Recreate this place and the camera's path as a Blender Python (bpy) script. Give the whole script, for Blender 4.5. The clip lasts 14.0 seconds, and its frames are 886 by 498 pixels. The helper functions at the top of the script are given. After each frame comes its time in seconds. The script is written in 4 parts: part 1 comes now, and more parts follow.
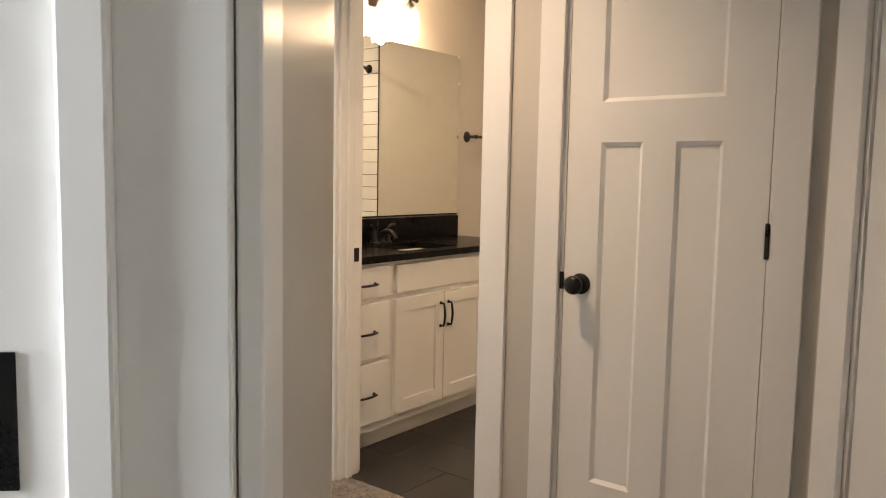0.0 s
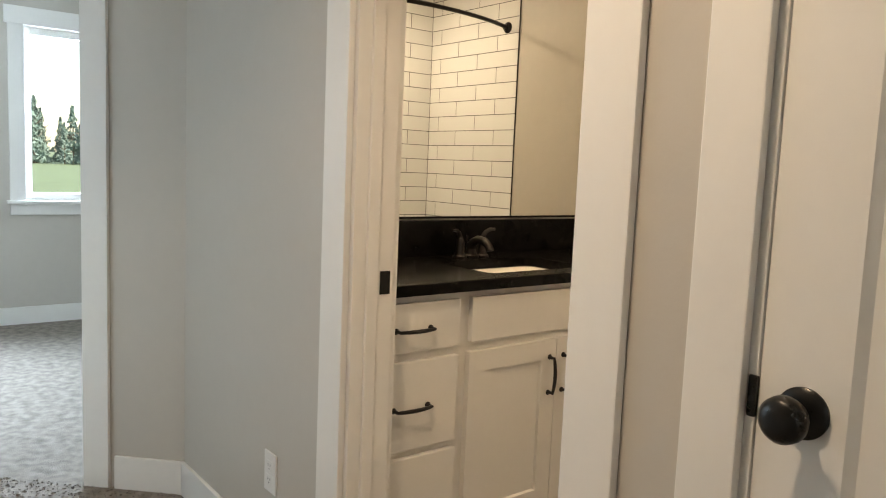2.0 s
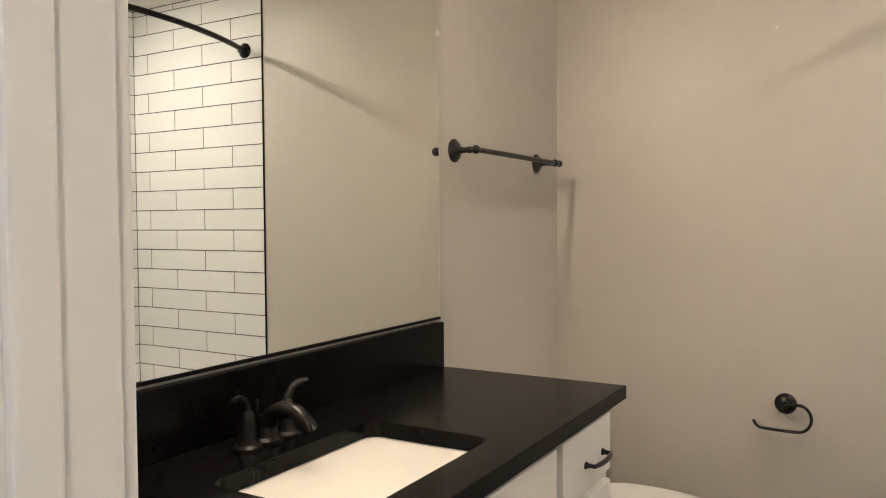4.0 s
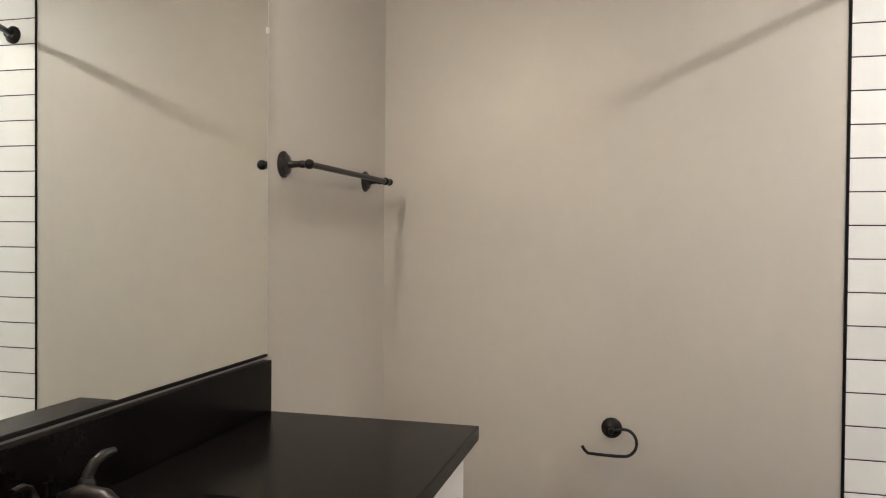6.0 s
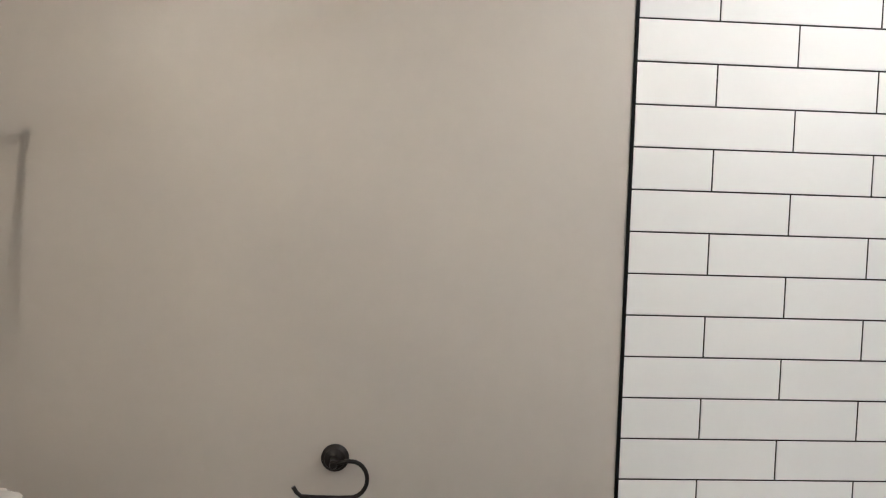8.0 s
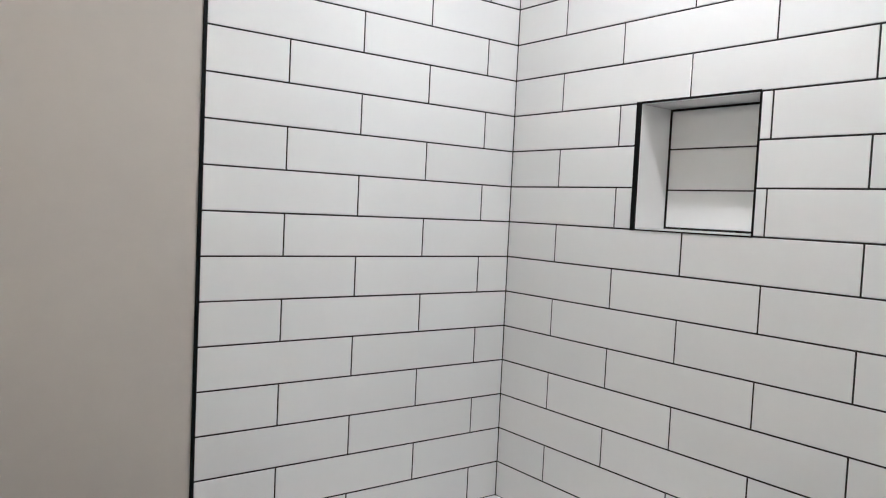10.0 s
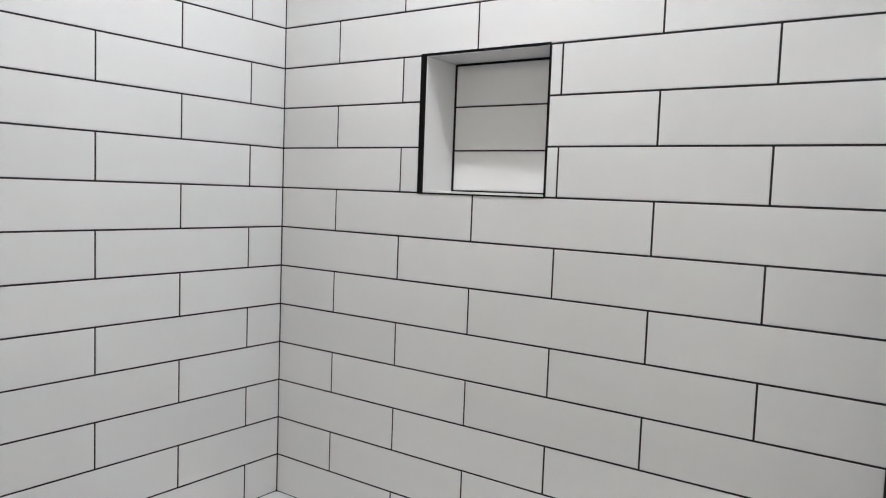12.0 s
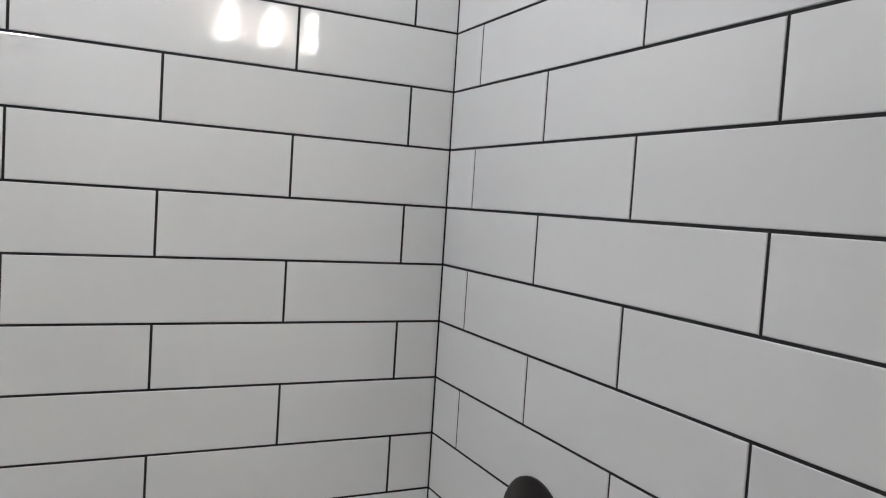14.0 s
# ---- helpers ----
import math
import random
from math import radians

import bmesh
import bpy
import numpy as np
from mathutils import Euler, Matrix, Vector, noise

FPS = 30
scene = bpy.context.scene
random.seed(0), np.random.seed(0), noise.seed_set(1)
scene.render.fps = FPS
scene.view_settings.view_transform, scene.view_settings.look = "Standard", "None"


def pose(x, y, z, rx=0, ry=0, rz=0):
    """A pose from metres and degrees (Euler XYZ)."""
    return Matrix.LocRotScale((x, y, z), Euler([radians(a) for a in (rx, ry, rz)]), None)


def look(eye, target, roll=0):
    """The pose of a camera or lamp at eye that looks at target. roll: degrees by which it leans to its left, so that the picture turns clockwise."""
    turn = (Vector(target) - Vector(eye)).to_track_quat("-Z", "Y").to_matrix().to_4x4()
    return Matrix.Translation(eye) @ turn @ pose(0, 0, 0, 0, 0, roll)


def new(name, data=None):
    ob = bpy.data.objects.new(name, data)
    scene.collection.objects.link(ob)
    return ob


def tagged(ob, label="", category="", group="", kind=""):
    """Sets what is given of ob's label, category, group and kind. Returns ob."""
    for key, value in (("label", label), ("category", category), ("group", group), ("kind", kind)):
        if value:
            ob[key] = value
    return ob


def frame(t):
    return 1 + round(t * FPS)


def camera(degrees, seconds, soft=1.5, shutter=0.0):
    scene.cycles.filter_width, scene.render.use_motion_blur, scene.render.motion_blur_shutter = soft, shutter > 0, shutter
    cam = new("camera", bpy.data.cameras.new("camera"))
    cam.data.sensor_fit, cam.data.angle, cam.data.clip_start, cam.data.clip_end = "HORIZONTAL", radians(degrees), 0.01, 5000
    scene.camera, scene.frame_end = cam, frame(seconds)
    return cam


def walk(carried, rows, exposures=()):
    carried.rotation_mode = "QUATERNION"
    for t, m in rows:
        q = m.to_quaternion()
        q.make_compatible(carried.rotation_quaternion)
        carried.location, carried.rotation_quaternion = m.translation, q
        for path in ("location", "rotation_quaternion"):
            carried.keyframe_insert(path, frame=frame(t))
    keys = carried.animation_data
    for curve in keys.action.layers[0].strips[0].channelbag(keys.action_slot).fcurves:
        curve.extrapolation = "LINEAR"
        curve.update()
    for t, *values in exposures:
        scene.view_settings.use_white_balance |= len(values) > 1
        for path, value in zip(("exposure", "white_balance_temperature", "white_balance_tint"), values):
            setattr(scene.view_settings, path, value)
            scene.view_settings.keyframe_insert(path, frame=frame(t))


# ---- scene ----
cam = camera(60.8, 14.0, soft=1.1)
PATH = [
    (0, (-0.411, 0.589, 1.254), (-1.635, 2.16, 1.067), 1.1),
    (0.5, (-0.485, 0.877, 1.23), (-1.845, 2.33, 1.033), 1.6),
    (1, (-0.612, 1.191, 1.241), (-2.081, 2.532, 1.032), 2.2),
    (1.5, (-0.784, 1.53, 1.235), (-2.319, 2.793, 1.018), 2.5),
    (2, (-1.083, 1.793, 1.216), (-2.643, 3.025, 1.002), 2.4),
    (2.5, (-1.385, 2.043, 1.228), (-2.948, 3.278, 1.052), 1.9),
    (3, (-1.69, 2.255, 1.257), (-3.191, 3.574, 1.151), 1.3),
    (3.5, (-1.954, 2.377, 1.262), (-3.192, 3.947, 1.196), -0.6),
    (3.7, (-2.042, 2.432, 1.282), (-3.175, 4.078, 1.214), -0.6),
    (5.8, (-2.332, 2.631, 1.345), (-2.885, 4.553, 1.300), 0.5),
    (6, (-2.341, 2.641, 1.331), (-2.837, 4.578, 1.298), 0.5),
    (6.5, (-2.346, 2.711, 1.332), (-2.744, 4.67, 1.274), 1.1),
    (7, (-2.288, 2.904, 1.329), (-2.588, 4.88, 1.26), 1.6),
    (7.5, (-2.257, 3.127, 1.331), (-2.416, 5.118, 1.224), 1.9),
    (8, (-2.277, 3.384, 1.32), (-2.155, 5.377, 1.207), 1.8),
    (8.5, (-2.294, 3.51, 1.308), (-1.832, 5.452, 1.184), 2.4),
    (9, (-2.282, 3.522, 1.325), (-1.557, 5.38, 1.178), 2.6),
    (9.2, (-2.29, 3.523, 1.318), (-1.445, 5.335, 1.180), 2.6),
    (11.3, (-2.265, 3.532, 1.295), (-0.814, 4.898, 1.158), 2.5),
    (11.5, (-2.243, 3.532, 1.294), (-0.769, 4.875, 1.143), 2.3),
    (12, (-2.17, 3.689, 1.277), (-0.548, 4.848, 1.126), 2.1),
    (12.5, (-2.096, 3.891, 1.332), (-0.208, 4.549, 1.277), 2.6),
    (13, (-2.031, 4.088, 1.35), (-0.031, 4.087, 1.362), 2.1),
    (13.5, (-2.014, 4.211, 1.31), (-0.084, 3.685, 1.32), 2.9),
    (14, (-2.015, 4.302, 1.278), (-0.219, 3.429, 1.161), 3.7),
]
EXPOSURES = [
    (0.0, 2.0, 8100, 19), (0.5, 2.05, 6200, 12), (1.0, 2.1, 6050, 11), (1.5, 2.05, 5950, 10), (2.0, 1.86, 7900, 13), (2.5, 1.66, 8900, 15),
    (3.0, 1.78, 6700, 11), (3.5, 1.95, 6200, 12), (6.0, 2.08, 5600, 10), (6.5, 2.1, 5550, 10), (7.5, 2.05, 5400, 10), (8.5, 1.8, 5300, 10),
    (9.0, 1.7, 5180, 10), (11.5, 1.7, 5100, 10), (12.2, 1.6, 5100, 10), (13.0, 1.4, 5080, 10), (14.0, 1.45, 5080, 10),
]
walk(cam, [(t, look(eye, target, roll)) for t, eye, target, roll in PATH], EXPOSURES)

# ---- world, daylight and lamps ----
world = bpy.data.worlds.new("world")
scene.world = world
world.use_nodes = True
wn = world.node_tree
sky = wn.nodes.new("ShaderNodeTexSky")
sky.sky_type = "NISHITA"
sky.sun_disc = False
sky.sun_elevation = radians(42)
sky.sun_rotation = radians(40)
sky.air_density, sky.dust_density = 1.0, 1.0
wn.links.new(sky.outputs[0], wn.nodes["Background"].inputs[0])
wn.nodes["Background"].inputs[1].default_value = 0.15

sun = new("sun", bpy.data.lights.new("sun", "SUN"))
sun.data.energy, sun.data.angle, sun.data.color = 4.5, radians(12), (1.0, 0.95, 0.88)
sun.matrix_world = look((20, 20, 25), (0, 0, 0))

VANITY_LAMPS = [(-3.105, y, 2.045) for y in (3.33, 3.525, 3.72)]
for p in VANITY_LAMPS:
    lamp = new("vanity_lamp", bpy.data.lights.new("vanity_lamp", "POINT"))
    lamp.data.energy, lamp.data.color, lamp.data.shadow_soft_size = 1.65, (1.0, 0.80, 0.58), 0.020
    lamp.location = (p[0], p[1], p[2] - 0.042)
shower_lamp = new("shower_lamp", bpy.data.lights.new("shower_lamp", "AREA"))
shower_lamp.data.shape, shower_lamp.data.size = "DISK", 0.06
shower_lamp.data.energy, shower_lamp.data.color = 3.6, (1.0, 0.86, 0.70)
shower_lamp.matrix_world = look((-1.2, 4.45, 2.425), (-1.2, 4.45, 0))
hall_lamp = new("hall_lamp", bpy.data.lights.new("hall_lamp", "AREA"))
hall_lamp.data.shape, hall_lamp.data.size = "DISK", 0.12
hall_lamp.data.energy, hall_lamp.data.color = 2.9, (1.0, 0.84, 0.66)
hall_lamp.data.spread = radians(120)
hall_lamp.matrix_world = look((-1.9, 2.1, 2.425), (-1.9, 2.1, 0))
# daylight of the two windows, in their openings
for where, to, size_x, size_y, power, tone in (((-7.05, 3.45, 1.48), (-5.0, 1.2, 1.25), 1.2, 1.05, 80.0, (0.50, 0.72, 1.0)), ((-2.43, -0.90, 1.42), (-0.9, 0.7, 1.35), 1.0, 1.2, 20.0, (0.64, 0.81, 1.0))):
    daylight = new("window_daylight", bpy.data.lights.new("window_daylight", "AREA"))
    daylight.data.shape, daylight.data.size, daylight.data.size_y = "RECTANGLE", size_x, size_y
    daylight.data.energy, daylight.data.color = power, tone
    daylight.data.spread = radians(100)
    daylight.matrix_world = look(where, to)


# ---- materials ----
def material(name, colour, rough, metal=0.0, vary=0.06, scale=6.0, bump=0.0, bump_scale=200.0, coat=0.0, spec=0.5, island=0.0):
    """A painted or solid surface: broad and fine variation of its colour, with a fine relief."""
    mat = bpy.data.materials.new(name)
    mat.use_nodes = True
    nt = mat.node_tree
    bsdf = nt.nodes["Principled BSDF"]
    bsdf.inputs["Metallic"].default_value = metal
    bsdf.inputs["Coat Weight"].default_value = coat
    bsdf.inputs["Coat Roughness"].default_value = 0.06
    bsdf.inputs["Specular IOR Level"].default_value = spec
    geo = nt.nodes.new("ShaderNodeNewGeometry")
    broad, fine = nt.nodes.new("ShaderNodeTexNoise"), nt.nodes.new("ShaderNodeTexNoise")
    broad.inputs["Scale"].default_value, broad.inputs["Detail"].default_value = scale, 4
    fine.inputs["Scale"].default_value, fine.inputs["Detail"].default_value = scale * 14, 3
    for n in (broad, fine):
        nt.links.new(geo.outputs["Position"], n.inputs["Vector"])
    mix = nt.nodes.new("ShaderNodeMath")
    mix.operation = "MULTIPLY_ADD"
    nt.links.new(broad.outputs[0], mix.inputs[0])
    mix.inputs[1].default_value = 0.65
    half = nt.nodes.new("ShaderNodeMath")
    half.operation = "MULTIPLY"
    nt.links.new(fine.outputs[0], half.inputs[0])
    half.inputs[1].default_value = 0.35
    nt.links.new(half.outputs[0], mix.inputs[2])
    ramp = nt.nodes.new("ShaderNodeValToRGB")
    ramp.color_ramp.elements[0].position, ramp.color_ramp.elements[1].position = 0.3, 0.7
    ramp.color_ramp.elements[0].color = (*[c * (1 - vary) for c in colour], 1)
    ramp.color_ramp.elements[1].color = (*[min(1, c * (1 + vary)) for c in colour], 1)
    nt.links.new(mix.outputs[0], ramp.inputs[0])
    source = ramp.outputs[0]
    if island:
        info = nt.nodes.new("ShaderNodeObjectInfo")
        hsv = nt.nodes.new("ShaderNodeHueSaturation")
        rng = nt.nodes.new("ShaderNodeMapRange")
        rng.inputs["To Min"].default_value, rng.inputs["To Max"].default_value = 1 - island, 1 + island
        nt.links.new(info.outputs["Random"], rng.inputs["Value"])
        nt.links.new(rng.outputs[0], hsv.inputs["Value"])
        nt.links.new(source, hsv.inputs["Color"])
        source = hsv.outputs[0]
    nt.links.new(source, bsdf.inputs["Base Color"])
    rr = nt.nodes.new("ShaderNodeMapRange")
    rr.inputs["To Min"].default_value, rr.inputs["To Max"].default_value = rough * 0.85, min(1, rough * 1.15)
    nt.links.new(mix.outputs[0], rr.inputs["Value"])
    nt.links.new(rr.outputs[0], bsdf.inputs["Roughness"])
    if bump:
        tex = nt.nodes.new("ShaderNodeTexNoise")
        tex.inputs["Scale"].default_value, tex.inputs["Detail"].default_value = bump_scale, 3
        nt.links.new(geo.outputs["Position"], tex.inputs["Vector"])
        bn = nt.nodes.new("ShaderNodeBump")
        bn.inputs["Strength"].default_value, bn.inputs["Distance"].default_value = bump, 0.004
        nt.links.new(tex.outputs[0], bn.inputs["Height"])
        nt.links.new(bn.outputs[0], bsdf.inputs["Normal"])
    return mat


PAINT = material("greige_wall_paint", (0.53, 0.495, 0.445), 0.42, vary=0.03, scale=1.6, bump=0.06, bump_scale=110)
CEILING = material("ceiling_paint", (0.72, 0.70, 0.66), 0.8, vary=0.02, scale=2.0, bump=0.2, bump_scale=70)
TRIM = material("white_trim_paint", (0.80, 0.785, 0.755), 0.33, vary=0.02, scale=3.0, bump=0.02, bump_scale=60)
DOOR_PAINT = material("white_door_paint", (0.79, 0.775, 0.745), 0.36, vary=0.02, scale=3.0, bump=0.025, bump_scale=90)
CABINET = material("cabinet_paint", (0.79, 0.77, 0.73), 0.35, vary=0.02, scale=4.0, bump=0.02, bump_scale=120)
TILE = material("glazed_white_tile", (0.80, 0.80, 0.79), 0.055, vary=0.012, scale=5.0, bump=0.012, bump_scale=14, coat=0.3, island=0.025)
GROUT = material("black_grout", (0.012, 0.012, 0.012), 0.85, vary=0.25, scale=30, bump=0.2, bump_scale=500)
BLACK_TRIM = material("black_metal_edging", (0.004, 0.004, 0.004), 0.5, metal=0.0, vary=0.1, scale=20, spec=0.12)
STONE = material("black_leathered_granite", (0.005, 0.0043, 0.004), 0.22, vary=0.6, scale=14.0, bump=0.06, bump_scale=70, spec=0.09)
BRONZE = material("oil_rubbed_bronze", (0.012, 0.0095, 0.0085), 0.32, metal=0.3, vary=0.25, scale=25, bump=0.03, bump_scale=300)
BLACK_IRON = material("black_knob_finish", (0.010, 0.010, 0.0095), 0.28, metal=0.4, vary=0.2, scale=30)
PORCELAIN = material("white_porcelain", (0.84, 0.83, 0.80), 0.06, vary=0.01, scale=4, coat=0.4)
ACRYLIC = material("white_acrylic_tub", (0.85, 0.85, 0.85), 0.12, vary=0.01, scale=4, coat=0.3)
FLOOR_TILE = material("charcoal_floor_tile", (0.028, 0.025, 0.023), 0.38, vary=0.30, scale=7.0, bump=0.08, bump_scale=60, island=0.10)
FLOOR_GROUT = material("grey_floor_grout", (0.075, 0.07, 0.066), 0.9, vary=0.2, scale=40)
CARPET = material("brown_grey_carpet", (0.27, 0.235, 0.205), 0.98, vary=0.42, scale=22, bump=1.0, bump_scale=230, spec=0.05)
PLASTIC = material("white_plastic", (0.80, 0.79, 0.77), 0.3, vary=0.01)
# near-black colour for the shade inside the outlet's slots
SLOT_SHADE = material("outlet_slot_shade", (0.02, 0.02, 0.02), 0.6)
GRASS = material("grass_ground", (0.085, 0.135, 0.075), 0.95, vary=0.35, scale=0.6, bump=0.5, bump_scale=20)
# distance haze is put into the leaf colour, paler and bluer
LEAF = material("hazed_tree_foliage", (0.10, 0.165, 0.15), 0.8, vary=0.4, scale=1.5)
BARK = material("tree_bark", (0.10, 0.075, 0.055), 0.9, vary=0.3, scale=8)


def plain(name, build):
    mat = bpy.data.materials.new(name)
    mat.use_nodes = True
    nt = mat.node_tree
    nt.nodes.remove(nt.nodes["Principled BSDF"])
    nt.links.new(build(nt), nt.nodes["Material Output"].inputs[0])
    return mat


def mirror_nodes(nt):
    g = nt.nodes.new("ShaderNodeBsdfGlossy")
    g.inputs["Color"].default_value, g.inputs["Roughness"].default_value = (0.86, 0.88, 0.84, 1), 0.004
    return g.outputs[0]


def clear_nodes(nt):
    t, g, f, m = [nt.nodes.new(n) for n in ("ShaderNodeBsdfTransparent", "ShaderNodeBsdfGlossy", "ShaderNodeFresnel", "ShaderNodeMixShader")]
    t.inputs[0].default_value = (0.93, 0.93, 0.92, 1)
    g.inputs["Roughness"].default_value = 0.02
    f.inputs["IOR"].default_value = 1.12
    nt.links.new(f.outputs[0], m.inputs[0])
    nt.links.new(t.outputs[0], m.inputs[1])
    nt.links.new(g.outputs[0], m.inputs[2])
    return m.outputs[0]


def glow_nodes(colour, strength):
    def make(nt):
        e = nt.nodes.new("ShaderNodeEmission")
        e.inputs[0].default_value, e.inputs[1].default_value = (*colour, 1), strength
        return e.outputs[0]
    return make


MIRROR = plain("mirror_glass", mirror_nodes)
CLEAR = plain("clear_glass", clear_nodes)


def shade_nodes(nt):
    a, t, m = [nt.nodes.new(n) for n in ("ShaderNodeBsdfTransparent", "ShaderNodeBsdfTranslucent", "ShaderNodeMixShader")]
    t.inputs[0].default_value = (0.95, 0.92, 0.87, 1)
    m.inputs[0].default_value = 0.22
    nt.links.new(a.outputs[0], m.inputs[1])
    nt.links.new(t.outputs[0], m.inputs[2])
    return m.outputs[0]


SHADE = plain("seeded_shade_glass", shade_nodes)
BULB = plain("lit_bulb", glow_nodes((1.0, 0.80, 0.58), 22.0))
LENS_GLOW = plain("lit_lamp_lens", glow_nodes((1.0, 0.88, 0.72), 12.0))

# ---- building helpers ----
WM = {}


def thing(name, m, label="", category="", group="", kind=""):
    """An Empty at the pose m, to carry the parts of one thing."""
    if not isinstance(m, Matrix):
        m = Matrix.Translation(m)
    ob = new(name)
    ob.matrix_world = m
    ob.empty_display_size = 0.1
    WM[ob] = m.copy()
    return tagged(ob, label, category, group, kind)


def smooth(me, angle=40):
    for p in me.polygons:
        p.use_smooth = True
    me.set_sharp_from_angle(angle=radians(angle))


def mesh_of(name, bm, mat, soft=False):
    bmesh.ops.recalc_face_normals(bm, faces=bm.faces)
    me = bpy.data.meshes.new(name)
    bm.to_mesh(me)
    bm.free()
    me.materials.append(mat)
    if soft:
        smooth(me)
    return me


def part(name, bm, mat, parent, label="", at=None, soft=False, local=False):
    """One mesh under a thing or under a part. Built in the world unless local."""
    m = WM[parent]
    if not local:
        bm.transform(m.inverted())
    ob = new(name, mesh_of(name, bm, mat, soft))
    ob.parent = parent
    if at is not None:
        ob.matrix_basis = at
        WM[ob] = m @ at
    else:
        WM[ob] = m.copy()
    return tagged(ob, label)


def solid(name, bm, mat, label="", category="", group="", kind="", soft=False):
    """One mesh that is a whole thing or a piece of the setting."""
    ob = new(name, mesh_of(name, bm, mat, soft))
    WM[ob] = Matrix.Identity(4)
    return tagged(ob, label, category, group, kind)


def box(x0, x1, y0, y1, z0, z1, bevel=0.0, seg=2, bm=None):
    out = bm or bmesh.new()
    b = bmesh.new()
    bmesh.ops.create_cube(b, size=1)
    for v in b.verts:
        v.co = Vector((x0 + (v.co.x + 0.5) * (x1 - x0), y0 + (v.co.y + 0.5) * (y1 - y0), z0 + (v.co.z + 0.5) * (z1 - z0)))
    if bevel:
        bmesh.ops.bevel(b, geom=b.edges[:], offset=bevel, segments=seg, profile=0.6, affect="EDGES", clamp_overlap=True)
    add(out, b)
    return out


def add(out, b):
    """Joins the bmesh b into out."""
    vs = [out.verts.new(v.co) for v in b.verts]
    b.verts.index_update()
    for f in b.faces:
        try:
            out.faces.new([vs[v.index] for v in f.verts])
        except ValueError:
            pass
    b.free()
    return out


def turned(profile, seg=32, bm=None, m=None):
    """A turned body: (radius, height) pairs round the z axis, moved by m."""
    b = bmesh.new()
    rings = []
    for r, h in profile:
        if r < 1e-6:
            rings.append([b.verts.new((0, 0, h))])
        else:
            rings.append([b.verts.new((r * math.cos(a), r * math.sin(a), h)) for a in [2 * math.pi * i / seg for i in range(seg)]])
    for p, q in zip(rings, rings[1:]):
        for i in range(seg):
            j = (i + 1) % seg
            face = [p[i % len(p)], p[j % len(p)], q[j % len(q)], q[i % len(q)]]
            face = [v for k, v in enumerate(face) if v not in face[:k]]
            if len(face) > 2:
                b.faces.new(face)
    for ring in (rings[0], rings[-1]):
        if len(ring) > 2:
            b.faces.new(ring)
    if m is not None:
        b.transform(m)
    return add(bm, b) if bm else b


def tube(points, radii, seg=12, flat=1.0, bm=None):
    """A round rod along points, with a radius each; flat squashes its second axis."""
    b = bmesh.new()
    pts = [Vector(p) for p in points]
    if not isinstance(radii, (list, tuple)):
        radii = [radii] * len(pts)
    rings, side = [], None
    for i, p in enumerate(pts):
        d = (pts[min(i + 1, len(pts) - 1)] - pts[max(i - 1, 0)]).normalized()
        if side is None:
            side = d.orthogonal().normalized()
        side = (side - d * side.dot(d)).normalized()
        up = d.cross(side)
        rings.append([b.verts.new(p + radii[i] * (math.cos(a) * side + flat * math.sin(a) * up)) for a in [2 * math.pi * k / seg for k in range(seg)]])
    for p, q in zip(rings, rings[1:]):
        for k in range(seg):
            b.faces.new((p[k], p[(k + 1) % seg], q[(k + 1) % seg], q[k]))
    b.faces.new(rings[0])
    b.faces.new(rings[-1])
    return add(bm, b) if bm else b


def arc(p, q, bow, n=16):
    """Points from p to q on a bow whose middle is moved by the vector bow."""
    p, q, bow = Vector(p), Vector(q), Vector(bow)
    return [p.lerp(q, i / n) + bow * (1 - (2 * i / n - 1) ** 2) for i in range(n + 1)]


def slab(outline, z0, z1, bevel=0.0, bm=None):
    """An upright prism over a plan outline."""
    b = bmesh.new()
    low = [b.verts.new((x, y, z0)) for x, y in outline]
    top = [b.verts.new((x, y, z1)) for x, y in outline]
    b.faces.new(low[::-1])
    b.faces.new(top)
    n = len(low)
    for i in range(n):
        b.faces.new((low[i], low[(i + 1) % n], top[(i + 1) % n], top[i]))
    if bevel:
        bmesh.ops.bevel(b, geom=[e for e in b.edges if abs(e.verts[0].co.z - e.verts[1].co.z) < 1e-6 and e.verts[0].co.z > (z0 + z1) / 2], offset=bevel, segments=2, profile=0.6, affect="EDGES")
    return add(bm, b) if bm else b


def facing(origin, along, out):
    """A frame at origin: x along, y up the wall's height, z out of the wall."""
    u, n = Vector(along).normalized(), Vector(out).normalized()
    v = n.cross(u)
    return Matrix(((u.x, v.x, n.x, origin[0]), (u.y, v.y, n.y, origin[1]), (u.z, v.z, n.z, origin[2]), (0, 0, 0, 1)))


